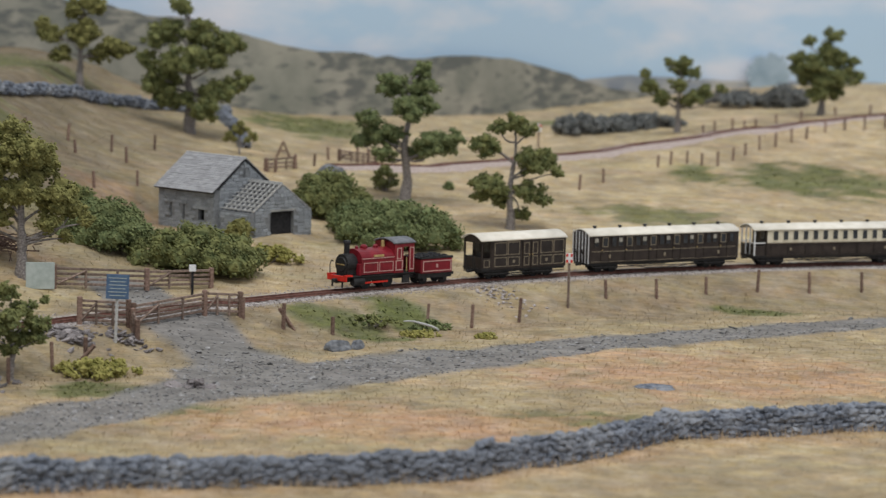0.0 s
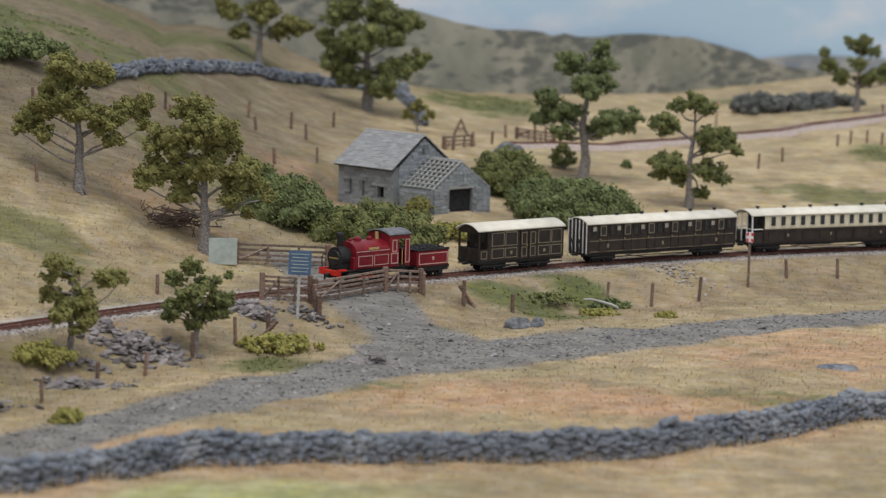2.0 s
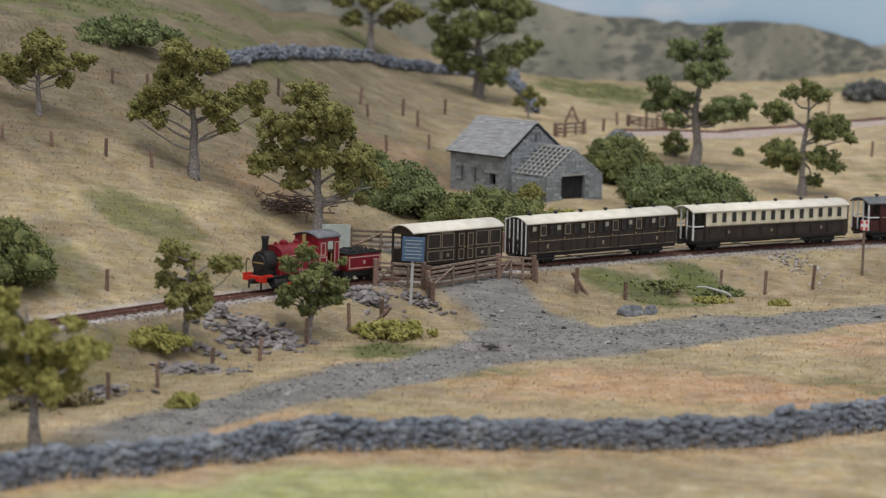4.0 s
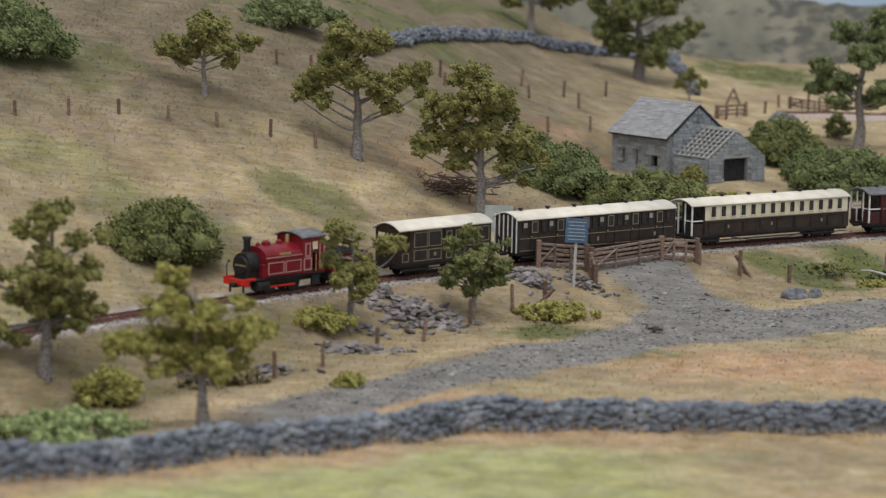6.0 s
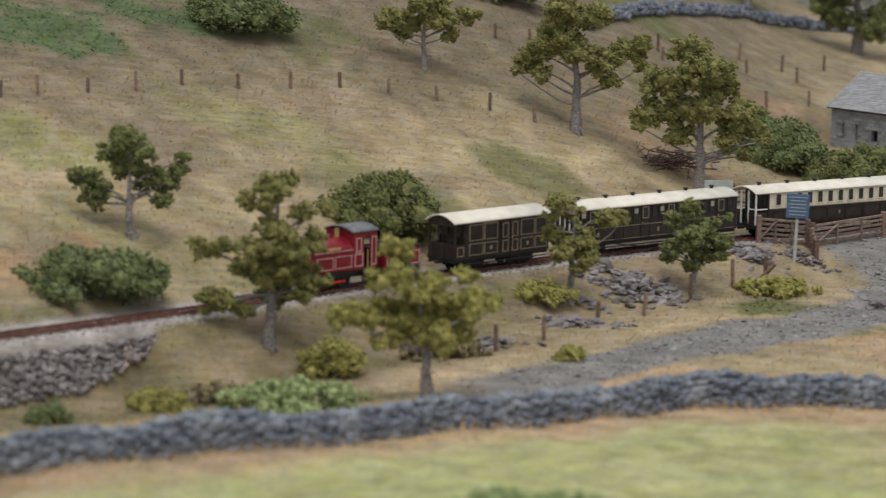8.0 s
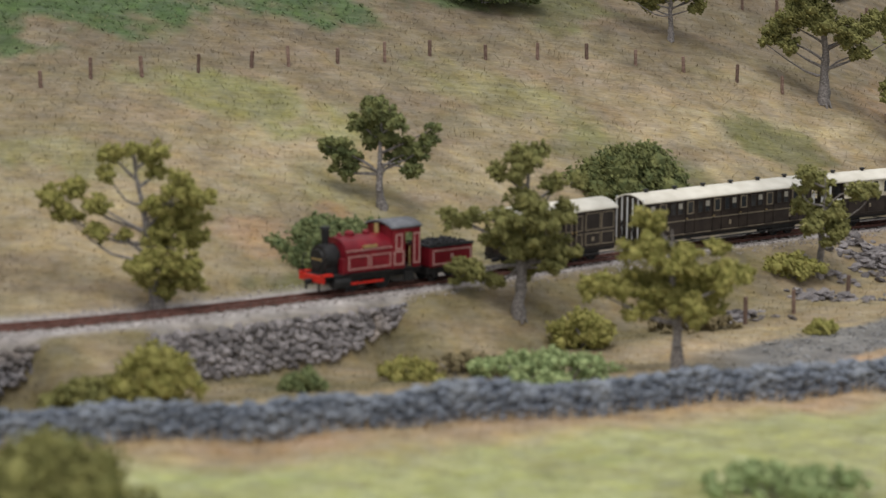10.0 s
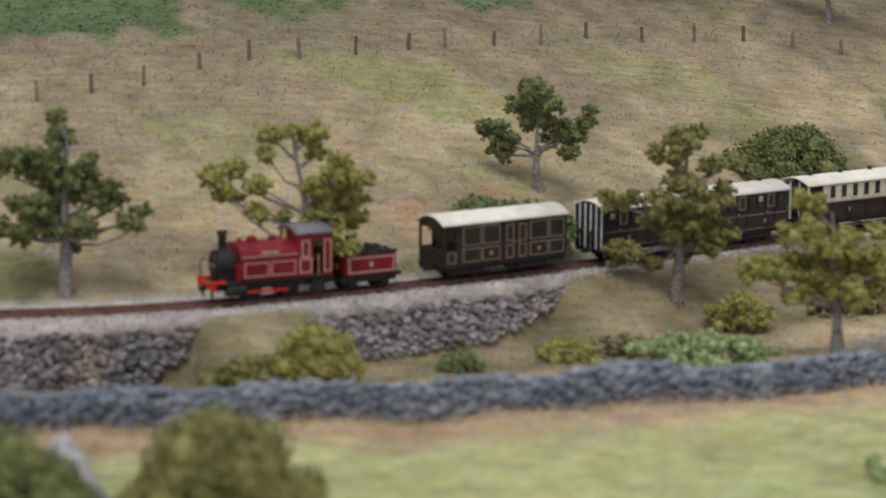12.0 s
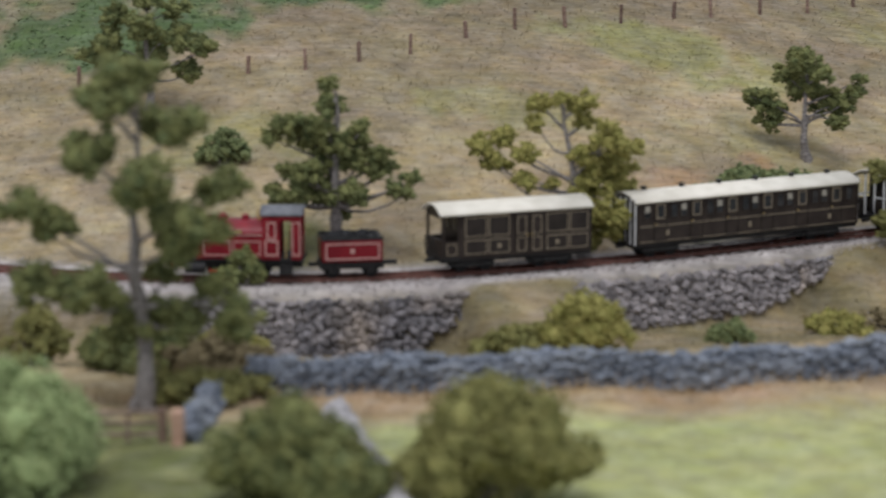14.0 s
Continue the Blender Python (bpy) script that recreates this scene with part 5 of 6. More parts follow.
def barn():
    x, y = -0.1645, 2.118
    ob = thing("barn", Matrix.Translation((x, y, 0.0200)) @ Matrix.Rotation(radians(-42.5), 4, "Z"), "ruined grey stone barn with slate roof and bare rafters", "barn")
    ob.scale = (1.025, 1.025, 1.0)
    L, W, H, G = 0.061, 0.058, 0.0300, 0.0220
    front = Matrix.Translation((-L, 0, 0))
    masonry(ob, front, L, H, 0, [(0.012, 0.0142, 0.006, 0.017), (0.0265, 0.0287, 0.006, 0.017), (0.043, 0.050, 0.006, 0.0145)], 1)
    end = Matrix.Translation((0, 0.0042, 0)) @ Matrix.Rotation(radians(90), 4, "Z")
    masonry(ob, end, W - 0.0042, H, G, [(0.0236, 0.0266, 0.040, 0.044)], 2)
    masonry(ob, Matrix.Translation((0, W, 0)) @ Matrix.Rotation(radians(180), 4, "Z"), L - 0.0042, H, 0, [], 3)
    masonry(ob, Matrix.Translation((-L, W - 0.0042, 0)) @ Matrix.Rotation(radians(-90), 4, "Z"), W - 0.0086, H, G, [], 4)
    rng = random.Random(9)
    bm = cube(0, 0, 0, 1, 1, 1)
    slate = bpy.data.meshes.new("slate")
    bm.to_mesh(slate)
    bm.free()
    slate.materials.append(SLATE)
    pitch = math.atan2(G, W / 2)
    run = math.hypot(G, W / 2) + 0.004
    for side in (0, 1):
        roof = new("roof")
        roof.parent = ob
        roof.matrix_local = (Matrix.Translation((-L - 0.002, 0, H)) @ Matrix.Rotation(pitch, 4, "X")) if side == 0 else (Matrix.Translation((0.002, W, H)) @ Matrix.Rotation(math.pi, 4, "Z") @ Matrix.Rotation(pitch, 4, "X"))
        part("roof_deck", cube(L / 2 + 0.002, run / 2 - 0.004, 0.0004, L + 0.003, run, 0.0012), GLOOM, roof)
        rows = 17
        for r in range(rows):
            u, lift = -0.004 + run * (r + 0.5) / rows, 0.0014
            x = -rng.uniform(0, 0.004)
            while x < L + 0.004:
                w = rng.uniform(0.0036, 0.0062)
                a, b = max(0, x), min(L + 0.004, x + w)
                if b - a > 0.0008:
                    share("slate", slate, roof, Matrix.Translation(((a + b) / 2, u, lift + rng.uniform(-0.0001, 0.00015))) @ Matrix.Rotation(-0.10, 4, "X") @ Matrix.Diagonal((b - a - 0.00012, run / rows * 1.25, 0.0004, 1)))
                x += w
    part("ridge", rod(bmesh.new(), (-L - 0.002, W / 2, H + G + 0.0014), (0.002, W / 2, H + G + 0.0014), 0.0010, sides=6), SLATE, ob)
    # the roofless annex before the gable
    A, B, h, g, y0 = 0.034, 0.058, 0.0160, 0.0200, 0.004
    masonry(ob, Matrix.Translation((0.0025, y0, -0.001)), A - 0.0025, h, 0, [], 5)
    masonry(ob, Matrix.Translation((A, y0 + 0.0042, -0.001)) @ Matrix.Rotation(radians(90), 4, "Z"), B, h, g, [(0.0160, 0.0400, -0.016, 0.0165)], 6)
    masonry(ob, Matrix.Translation((A, y0 + B + 0.0042, -0.001)) @ Matrix.Rotation(radians(180), 4, "Z"), A - 0.0025, h, 0, [], 7)
    # a black leaf set back in the opening paints the dark inside
    part("door", cube(A - 0.0030, y0 + 0.0042 + 0.0280, 0.0050, 0.0008, 0.0238, 0.022), GLOOM, ob, "black recessed sheet for the shade inside the doorway")
    part("lintel", cube(A - 0.0016, y0 + 0.0042 + 0.0280, 0.0163, 0.0040, 0.0262, 0.0016, bevel=0.0002), LATH, ob)
    part("inner_floor", cube(A / 2, y0 + B / 2, -0.001, A - 0.006, B - 0.006, 0.002), GLOOM, ob)
    p2 = math.atan2(g, B / 2)
    r2 = math.hypot(g, B / 2)
    for i in range(7):
        x = 0.004 + (A - 0.004) * i / 6
        part("rafter", cube(x, y0 + 0.0021 + B / 4, h + g / 2, 0.0010, r2, 0.0012, turn=Matrix.Rotation(p2, 4, "X")), LATH, ob)
        part("rafter", cube(x, y0 + 0.0021 + B * 0.75, h + g / 2, 0.0010, r2, 0.0012, turn=Matrix.Rotation(-p2, 4, "X")), LATH, ob)
    for i in range(8):
        k = i / 7.5
        part("batten", cube(A / 2 + 0.001, y0 + 0.0021 + B / 2 * k, h + g * k + 0.0011, A + 0.001, 0.0009, 0.0007), LATH, ob)
    part("far_slope", cube(A / 2 + 0.001, y0 + 0.0021 + B * 0.76, h + g * 0.49, A, r2 * 0.95, 0.0008, turn=Matrix.Rotation(-p2, 4, "X")), SLATE, ob)
    part("ridge_board", cube(A / 2, y0 + 0.0021 + B / 2, h + g + 0.0006, A + 0.001, 0.001, 0.0016), LATH, ob)


barn()


# ---- the train ----
def wheelset(parent, x, r, spokes=False):
    """An axle with its two wheels, turning about y."""
    bm = bmesh.new()
    half = [(0.0, 0.0008), (0.0037, 0.0008), (0.0037, r * 1.06), (0.0040, r * 1.06), (0.0042, r), (0.0052, r), (0.0052, r * 0.80), (0.0049, r * 0.74), (0.0049, r * 0.30), (0.0056, r * 0.26), (0.0056, 0.0001)]
    rings = [[bm.verts.new((q * math.cos(k * math.pi / 9), y, q * math.sin(k * math.pi / 9))) for k in range(18)] for y, q in [(-y, q) for y, q in half[:0:-1]] + half]
    for a, b in zip(rings, rings[1:]):
        for k in range(18):
            bm.faces.new((a[k], a[(k + 1) % 18], b[(k + 1) % 18], b[k]))
    bmesh.ops.recalc_face_normals(bm, faces=bm.faces)
    ob = part("wheelset", bm, BLACK, parent)
    ob.location = (x, 0, r)
    WHEELS.append((ob, x, r))
    return ob


WHEELS = []


def arch_roof(bm, x0, x1, w, z, rise, thick=0.0008, n=10):
    """An arched roof sheet along x."""
    rows = []
    for x in (x0, x1):
        rows.append([[bm.verts.new((x, w / 2 * (2 * i / n - 1), z + dz + rise * (1 - (2 * i / n - 1) ** 2))) for i in range(n + 1)] for dz in (0, -thick)])
    (a, b), (c, d) = rows
    for i in range(n):
        bm.faces.new((a[i], a[i + 1], c[i + 1], c[i])), bm.faces.new((b[i + 1], b[i], d[i], d[i + 1]))
        bm.faces.new((a[i + 1], a[i], b[i], b[i + 1])), bm.faces.new((c[i], c[i + 1], d[i + 1], d[i]))
    for i in (0, n):
        bm.faces.new((a[i], c[i], d[i], b[i]))
    bmesh.ops.recalc_face_normals(bm, faces=bm.faces)
    return bm


def end_wall(bm, x, w, z0, z1, rise, thick, n=10):
    """A carriage end with an arched top."""
    sides = []
    for dx in (0, thick):
        sides.append([bm.verts.new((x + dx, -w / 2, z0)), bm.verts.new((x + dx, w / 2, z0))] + [bm.verts.new((x + dx, w / 2 * (1 - 2 * i / n), z1 + rise * (1 - (1 - 2 * i / n) ** 2))) for i in range(n + 1)])
    bm.faces.new(sides[0]), bm.faces.new(sides[1][::-1])
    for i in range(len(sides[0])):
        j = (i + 1) % len(sides[0])
        bm.faces.new((sides[0][j], sides[0][i], sides[1][i], sides[1][j]))
    bmesh.ops.recalc_face_normals(bm, faces=bm.faces)
    return bm


def bogie(parent, x):
    ob = part("bogie", cube(x, 0, 0.0048, 0.0185, 0.0085, 0.0016), BLACK, parent)
    for s in (-1, 1):
        part("side_frame", cube(x, s * 0.0068, 0.0040, 0.0200, 0.0009, 0.0030, bevel=0.0004), BLACK, ob)
    for dx in (-0.0062, 0.0062):
        wheelset(parent, x + dx, 0.0034)


def running_gear(ob, L, W, z):
    part("underframe", cube(0, 0, z - 0.0008, L, W * 0.92, 0.0018), BLACK, ob)
    for s in (-1, 1):
        part("footboard", cube(0, s * (W / 2 + 0.0006), z - 0.0028, L * 0.96, 0.0016, 0.0005), BLACK, ob)
        part("truss_rod", rod(rod(rod(bmesh.new(), (-L * 0.24, s * W * 0.4, z - 0.002), (-L * 0.1, s * W * 0.4, z - 0.0048), 0.0003, sides=4), (-L * 0.1, s * W * 0.4, z - 0.0048), (L * 0.1, s * W * 0.4, z - 0.0048), 0.0003, sides=4), (L * 0.1, s * W * 0.4, z - 0.0048), (L * 0.24, s * W * 0.4, z - 0.002), 0.0003, sides=4), BLACK, ob)
    for e in (-1, 1):
        bogie(ob, e * (L / 2 - 0.018))
        coupler = part("coupling", cube(e * (L / 2 + 0.0022), 0, z - 0.0014, 0.0050, 0.0022, 0.0018, bevel=0.0004), BLACK, ob)
        for s in (-1, 1):
            hose = bmesh.new()
            pts = [(e * (L / 2 + 0.0004), s * 0.0045, z + 0.001), (e * (L / 2 + 0.0024), s * 0.0045, z + 0.010), (e * (L / 2 + 0.0030), s * 0.0045, z + 0.006), (e * (L / 2 + 0.0022), s * 0.0045, z + 0.0005)]
            for a, b in zip(pts, pts[1:]):
                rod(hose, a, b, 0.00035, sides=5)
            part("brake_hose", hose, BLACK, ob)


def roof_vent(parent, x, z):
    bm = rod(bmesh.new(), (x, 0, z), (x, 0, z + 0.0014), 0.0011, sides=10)
    rod(bm, (x, 0, z + 0.0013), (x, 0, z + 0.0020), 0.0019, 0.0015, 10)
    part("roof_vent", bm, BLACK, parent)


def side_window(ob, x, z, w, h, y, s, border, curtain=False):
    part("window", cube(x, s * (y + 0.0001), z, w, 0.0004, h), CURTAIN if curtain else GLASS, ob)
    part("window_frame", frame_line(bmesh.new(), x - w / 2, x + w / 2, z - h / 2, z + h / 2, s * (y + 0.0002), 0.00045, 0.0008), border, ob)


def brake_van():
    L, W, Z0, Z1 = 0.0760, 0.0225, 0.0075, 0.0290
    ob = thing("brake_van", Matrix(), "dark brown narrow-gauge brake van with cream roof and gold lining", "railway van")
    running_gear(ob, L, W, Z0)
    F = L / 2 - 0.009
    part("body", cube((F - L / 2) / 2, 0, (Z0 + Z1) / 2, F + L / 2, W, Z1 - Z0, bevel=0.0003), BROWN, ob)
    part("roof", arch_roof(bmesh.new(), -L / 2 - 0.001, L / 2 + 0.0015, W + 0.002, Z1, 0.0042), ROOF, ob, "cream-white arched roof", flat=False)
    part("end_wall", end_wall(bmesh.new(), F - 0.0006, W, Z0, Z1 - 0.0004, 0.0038, 0.0008), BROWN, ob)
    part("end_wall", end_wall(bmesh.new(), -L / 2 - 0.0003, W, Z0, Z1 - 0.0004, 0.0038, 0.0008), BROWN, ob)
    part("platform", cube(L / 2 - 0.0045, 0, Z0 + 0.0004, 0.0095, W, 0.0012), BLACK, ob)
    part("dash", cube(L / 2 - 0.0006, 0, Z0 + 0.0048, 0.0008, W * 0.96, 0.0085), BROWN, ob)
    part("valance", end_wall(bmesh.new(), L / 2 - 0.0012, W, Z1 - 0.0025, Z1 - 0.0004, 0.0038, 0.0007), BROWN, ob)
    for s in (-1, 1):
        for x in (L / 2 - 0.0008, L / 2 - 0.0085):
            part("veranda_post", cube(x, s * (W / 2 - 0.0008), (Z0 + Z1) / 2, 0.0011, 0.0011, Z1 - Z0), BROWN, ob)
        part("side_dash", cube(L / 2 - 0.0045, s * (W / 2 - 0.0004), Z0 + 0.0046, 0.0072, 0.0006, 0.0080), BROWN, ob)
        part("dash_lining", frame_line(bmesh.new(), L / 2 - 0.0070, L / 2 - 0.0022, Z0 + 0.0022, Z0 + 0.0072, s * (W / 2), 0.0004, 0.0004), GOLD, ob)
        y = W / 2
        n = -L / 2
        for a, b in ((0.002, 0.0110), (0.0124, 0.0230), (0.0424, 0.0525), (0.0540, 0.0645)):
            for z0, z1 in ((Z0 + 0.0022, Z0 + 0.0085), (Z0 + 0.0105, Z1 - 0.0022)):
                part("panel", cube(n + (a + b) / 2, s * (y + 0.0001), (z0 + z1) / 2, b - a, 0.0004, z1 - z0), PANEL, ob)
                part("lining", frame_line(bmesh.new(), n + a, n + b, z0, z1, s * (y + 0.0002), 0.00042, 0.0006), GOLD, ob)
        for a, b in ((0.0250, 0.0316), (0.0328, 0.0394)):
            door = part("door", cube(n + (a + b) / 2, s * (y + 0.0002), (Z0 + Z1) / 2 - 0.0004, b - a, 0.0007, Z1 - Z0 - 0.002), BROWN, ob)
            for z0, z1 in ((Z0 + 0.0022, Z0 + 0.0085), (Z0 + 0.0105, Z1 - 0.0030)):
                part("lining", frame_line(bmesh.new(), n + a + 0.0012, n + b - 0.0012, z0, z1, s * (y + 0.0006), 0.0004, 0.0006), GOLD, door)
            part("handle", cube(n + (b if a < 0.03 else a) + (-0.0007 if a < 0.03 else 0.0007), s * (y + 0.0009), Z0 + 0.0098, 0.0004, 0.0006, 0.0012), BRASS, door)
        for x in (0.0177, 0.0475):
            part("crest", cube(n + x, s * (y + 0.0005), Z0 + 0.0054, 0.0020, 0.0004, 0.0022, bevel=0.00015), GOLD, ob)
        part("name_bar", cube(n + 0.0485, s * (y + 0.0005), Z1 - 0.0012, 0.012, 0.0003, 0.0008), GOLD, ob)
    for s in (-1, 1):
        part("end_window", cube(F + 0.0003, s * 0.0056, Z1 - 0.0055, 0.0004, 0.0058, 0.0068), GLASS, ob)
        part("end_frame", cube(F + 0.0003, s * 0.0098, Z1 - 0.0055, 0.0006, 0.0005, 0.0075), CURTAIN, ob)
    part("brake_wheel", rod(bmesh.new(), (L / 2 - 0.0030, 0.004, Z0 + 0.0100), (L / 2 - 0.0026, 0.004, Z0 + 0.0100), 0.0024, sides=12), BLACK, ob)
    return ob


def compartment_coach():
    L, W, Z0, Z1 = 0.1335, 0.0225, 0.0075, 0.0285
    ob = thing("carriage", Matrix(), "dark brown panelled compartment carriage with cream roof", "railway carriage")
    running_gear(ob, L, W, Z0)
    part("body", cube(0, 0, (Z0 + Z1) / 2, L - 0.001, W, Z1 - Z0, bevel=0.0003), BROWN, ob)
    part("roof", arch_roof(bmesh.new(), -L / 2 - 0.001, L / 2 + 0.001, W + 0.0016, Z1, 0.0040), ROOF, ob, "cream-white arched roof", flat=False)
    for e in (-1, 1):
        part("end_wall", end_wall(bmesh.new(), e * L / 2 - 0.0006, W, Z0, Z1 - 0.0002, 0.0036, 0.0010), BROWN, ob)
        for k in (-0.5, -0.3, -0.1, 0.1, 0.3, 0.5):
            part("end_strip", cube(e * (L / 2 + 0.0006), k * (W - 0.0012), Z0 + 0.0115, 0.0005, 0.0008, Z1 - Z0 + 0.002), WHITE, ob, "white beading")
    for i in range(6):
        roof_vent(ob, L * (i - 2.5) / 6, Z1 + 0.0038)
    pitch = (L - 0.006) / 6
    for s in (-1, 1):
        y = W / 2
        part("waist_line", cube(0, s * (y + 0.0001), Z0 + 0.0088, L - 0.004, 0.0005, 0.0004), GOLD, ob)
        part("bottom_line", cube(0, s * (y + 0.0001), Z0 + 0.0012, L - 0.004, 0.0005, 0.0003), GOLD, ob)
        for i in range(6):
            c = (i - 2.5) * pitch
            for dx, w, curtain in ((-0.0078, 0.0042, False), (0.0, 0.0046, False), (0.0078, 0.0042, True)):
                side_window(ob, c + dx, Z1 - 0.0052, w, 0.0066, y, s, BROWN if dx else GOLD)
                if curtain:
                    part("curtain", cube(c + dx, s * (y + 0.0004), Z1 - 0.0038, w * 0.7, 0.0003, 0.0030), CURTAIN, ob)
            part("door", frame_line(bmesh.new(), c - 0.0036, c + 0.0036, Z0 + 0.0014, Z1 - 0.0012, s * (y + 0.0001), 0.0003, 0.0006), PANEL, ob)
            part("door_handle", cube(c + 0.0029, s * (y + 0.0006), Z0 + 0.0098, 0.0011, 0.0005, 0.0005), BRASS, ob)
        for x in (-0.049, 0, 0.049):
            part("crest", cube(x, s * (y + 0.0003), Z0 + 0.0050, 0.0018, 0.0004, 0.0026, bevel=0.0002), GOLD, ob)
    return ob


def saloon(upper, lower, roof, label, count=14, n_vents=6):
    L, W, Z0, Z1 = 0.1390, 0.0225, 0.0075, 0.0285
    ob = thing("carriage", Matrix(), label, "railway carriage")
    running_gear(ob, L, W, Z0)
    E0 = L / 2 - 0.010
    mid = Z0 + 0.0105
    part("lower_body", cube(-0.005, 0, (Z0 + mid) / 2, L - 0.011, W, mid - Z0), lower, ob)
    part("upper_body", cube(-0.005, 0, (mid + Z1) / 2, L - 0.011, W - 0.0004, Z1 - mid), upper, ob)
    part("roof", arch_roof(bmesh.new(), -L / 2 - 0.001, L / 2 + 0.001, W + 0.0016, Z1, 0.0036), roof, ob, flat=False)
    part("end_wall", end_wall(bmesh.new(), -L / 2 - 0.0006, W, Z0, Z1 - 0.0002, 0.0032, 0.0010), lower, ob)
    part("end_wall", end_wall(bmesh.new(), E0 - 0.0012, W, Z0, Z1 - 0.0002, 0.0032, 0.0010), lower, ob)
    part("platform", cube(L / 2 - 0.005, 0, Z0 + 0.0003, 0.010, W, 0.0012), BLACK, ob)
    for s in (-1, 1):
        part("corner_post", cube(L / 2 - 0.0006, s * (W / 2 - 0.0006), (Z0 + Z1) / 2, 0.0009, 0.0009, Z1 - Z0), WHITE, ob)
        part("inner_post", cube(L / 2 - 0.0006, s * 0.0035, (Z0 + Z1) / 2, 0.0008, 0.0008, Z1 - Z0 + 0.002), WHITE, ob)
        part("rail", cube(L / 2 - 0.0006, s * 0.0072, mid, 0.0006, 0.0070, 0.0007), WHITE, ob)
        part("gate_panel", cube(L / 2 - 0.0008, s * 0.0072, Z0 + 0.0045, 0.0005, 0.0066, 0.008), lower, ob)
        part("side_rail", cube(L / 2 - 0.0052, s * (W / 2 - 0.0005), mid, 0.0090, 0.0006, 0.0007), WHITE, ob)
        part("platform_side", cube(L / 2 - 0.0052, s * (W / 2 - 0.0006), Z0 + 0.0045, 0.0090, 0.0005, 0.008), lower, ob)
        part("end_window", cube(E0 + 0.0002, s * 0.0062, Z1 - 0.005, 0.0004, 0.0058, 0.0070), GLASS, ob)
    for i in range(n_vents):
        roof_vent(ob, L * (i - (n_vents - 1) / 2) / n_vents, Z1 + 0.0034)
    pitch = (L - 0.018) / count
    for s in (-1, 1):
        y = W / 2 - 0.0002
        for i in range(count):
            x = -L / 2 + 0.004 + pitch * (i + 0.5)
            side_window(ob, x, (mid + Z1) / 2 + 0.0004, pitch * 0.52, (Z1 - mid) * 0.70, y, s, upper)
        part("waist_line", cube(-0.005, s * (W / 2 + 0.0001), mid, L - 0.013, 0.0006, 0.0005), GOLD, ob)
        for i in range(8):
            x = -L / 2 + 0.004 + (L - 0.018) * (i + 0.5) / 8
            part("lower_panel", frame_line(bmesh.new(), x - 0.0070, x + 0.0070, Z0 + 0.0015, mid - 0.0015, s * (W / 2 + 0.0001), 0.0003, 0.0004), PANEL, ob)
        for x in (-0.045, 0, 0.038):
            part("crest", cube(x, s * (W / 2 + 0.0003), Z0 + 0.0056, 0.0016, 0.0004, 0.0022, bevel=0.0002), GOLD, ob)
    return ob


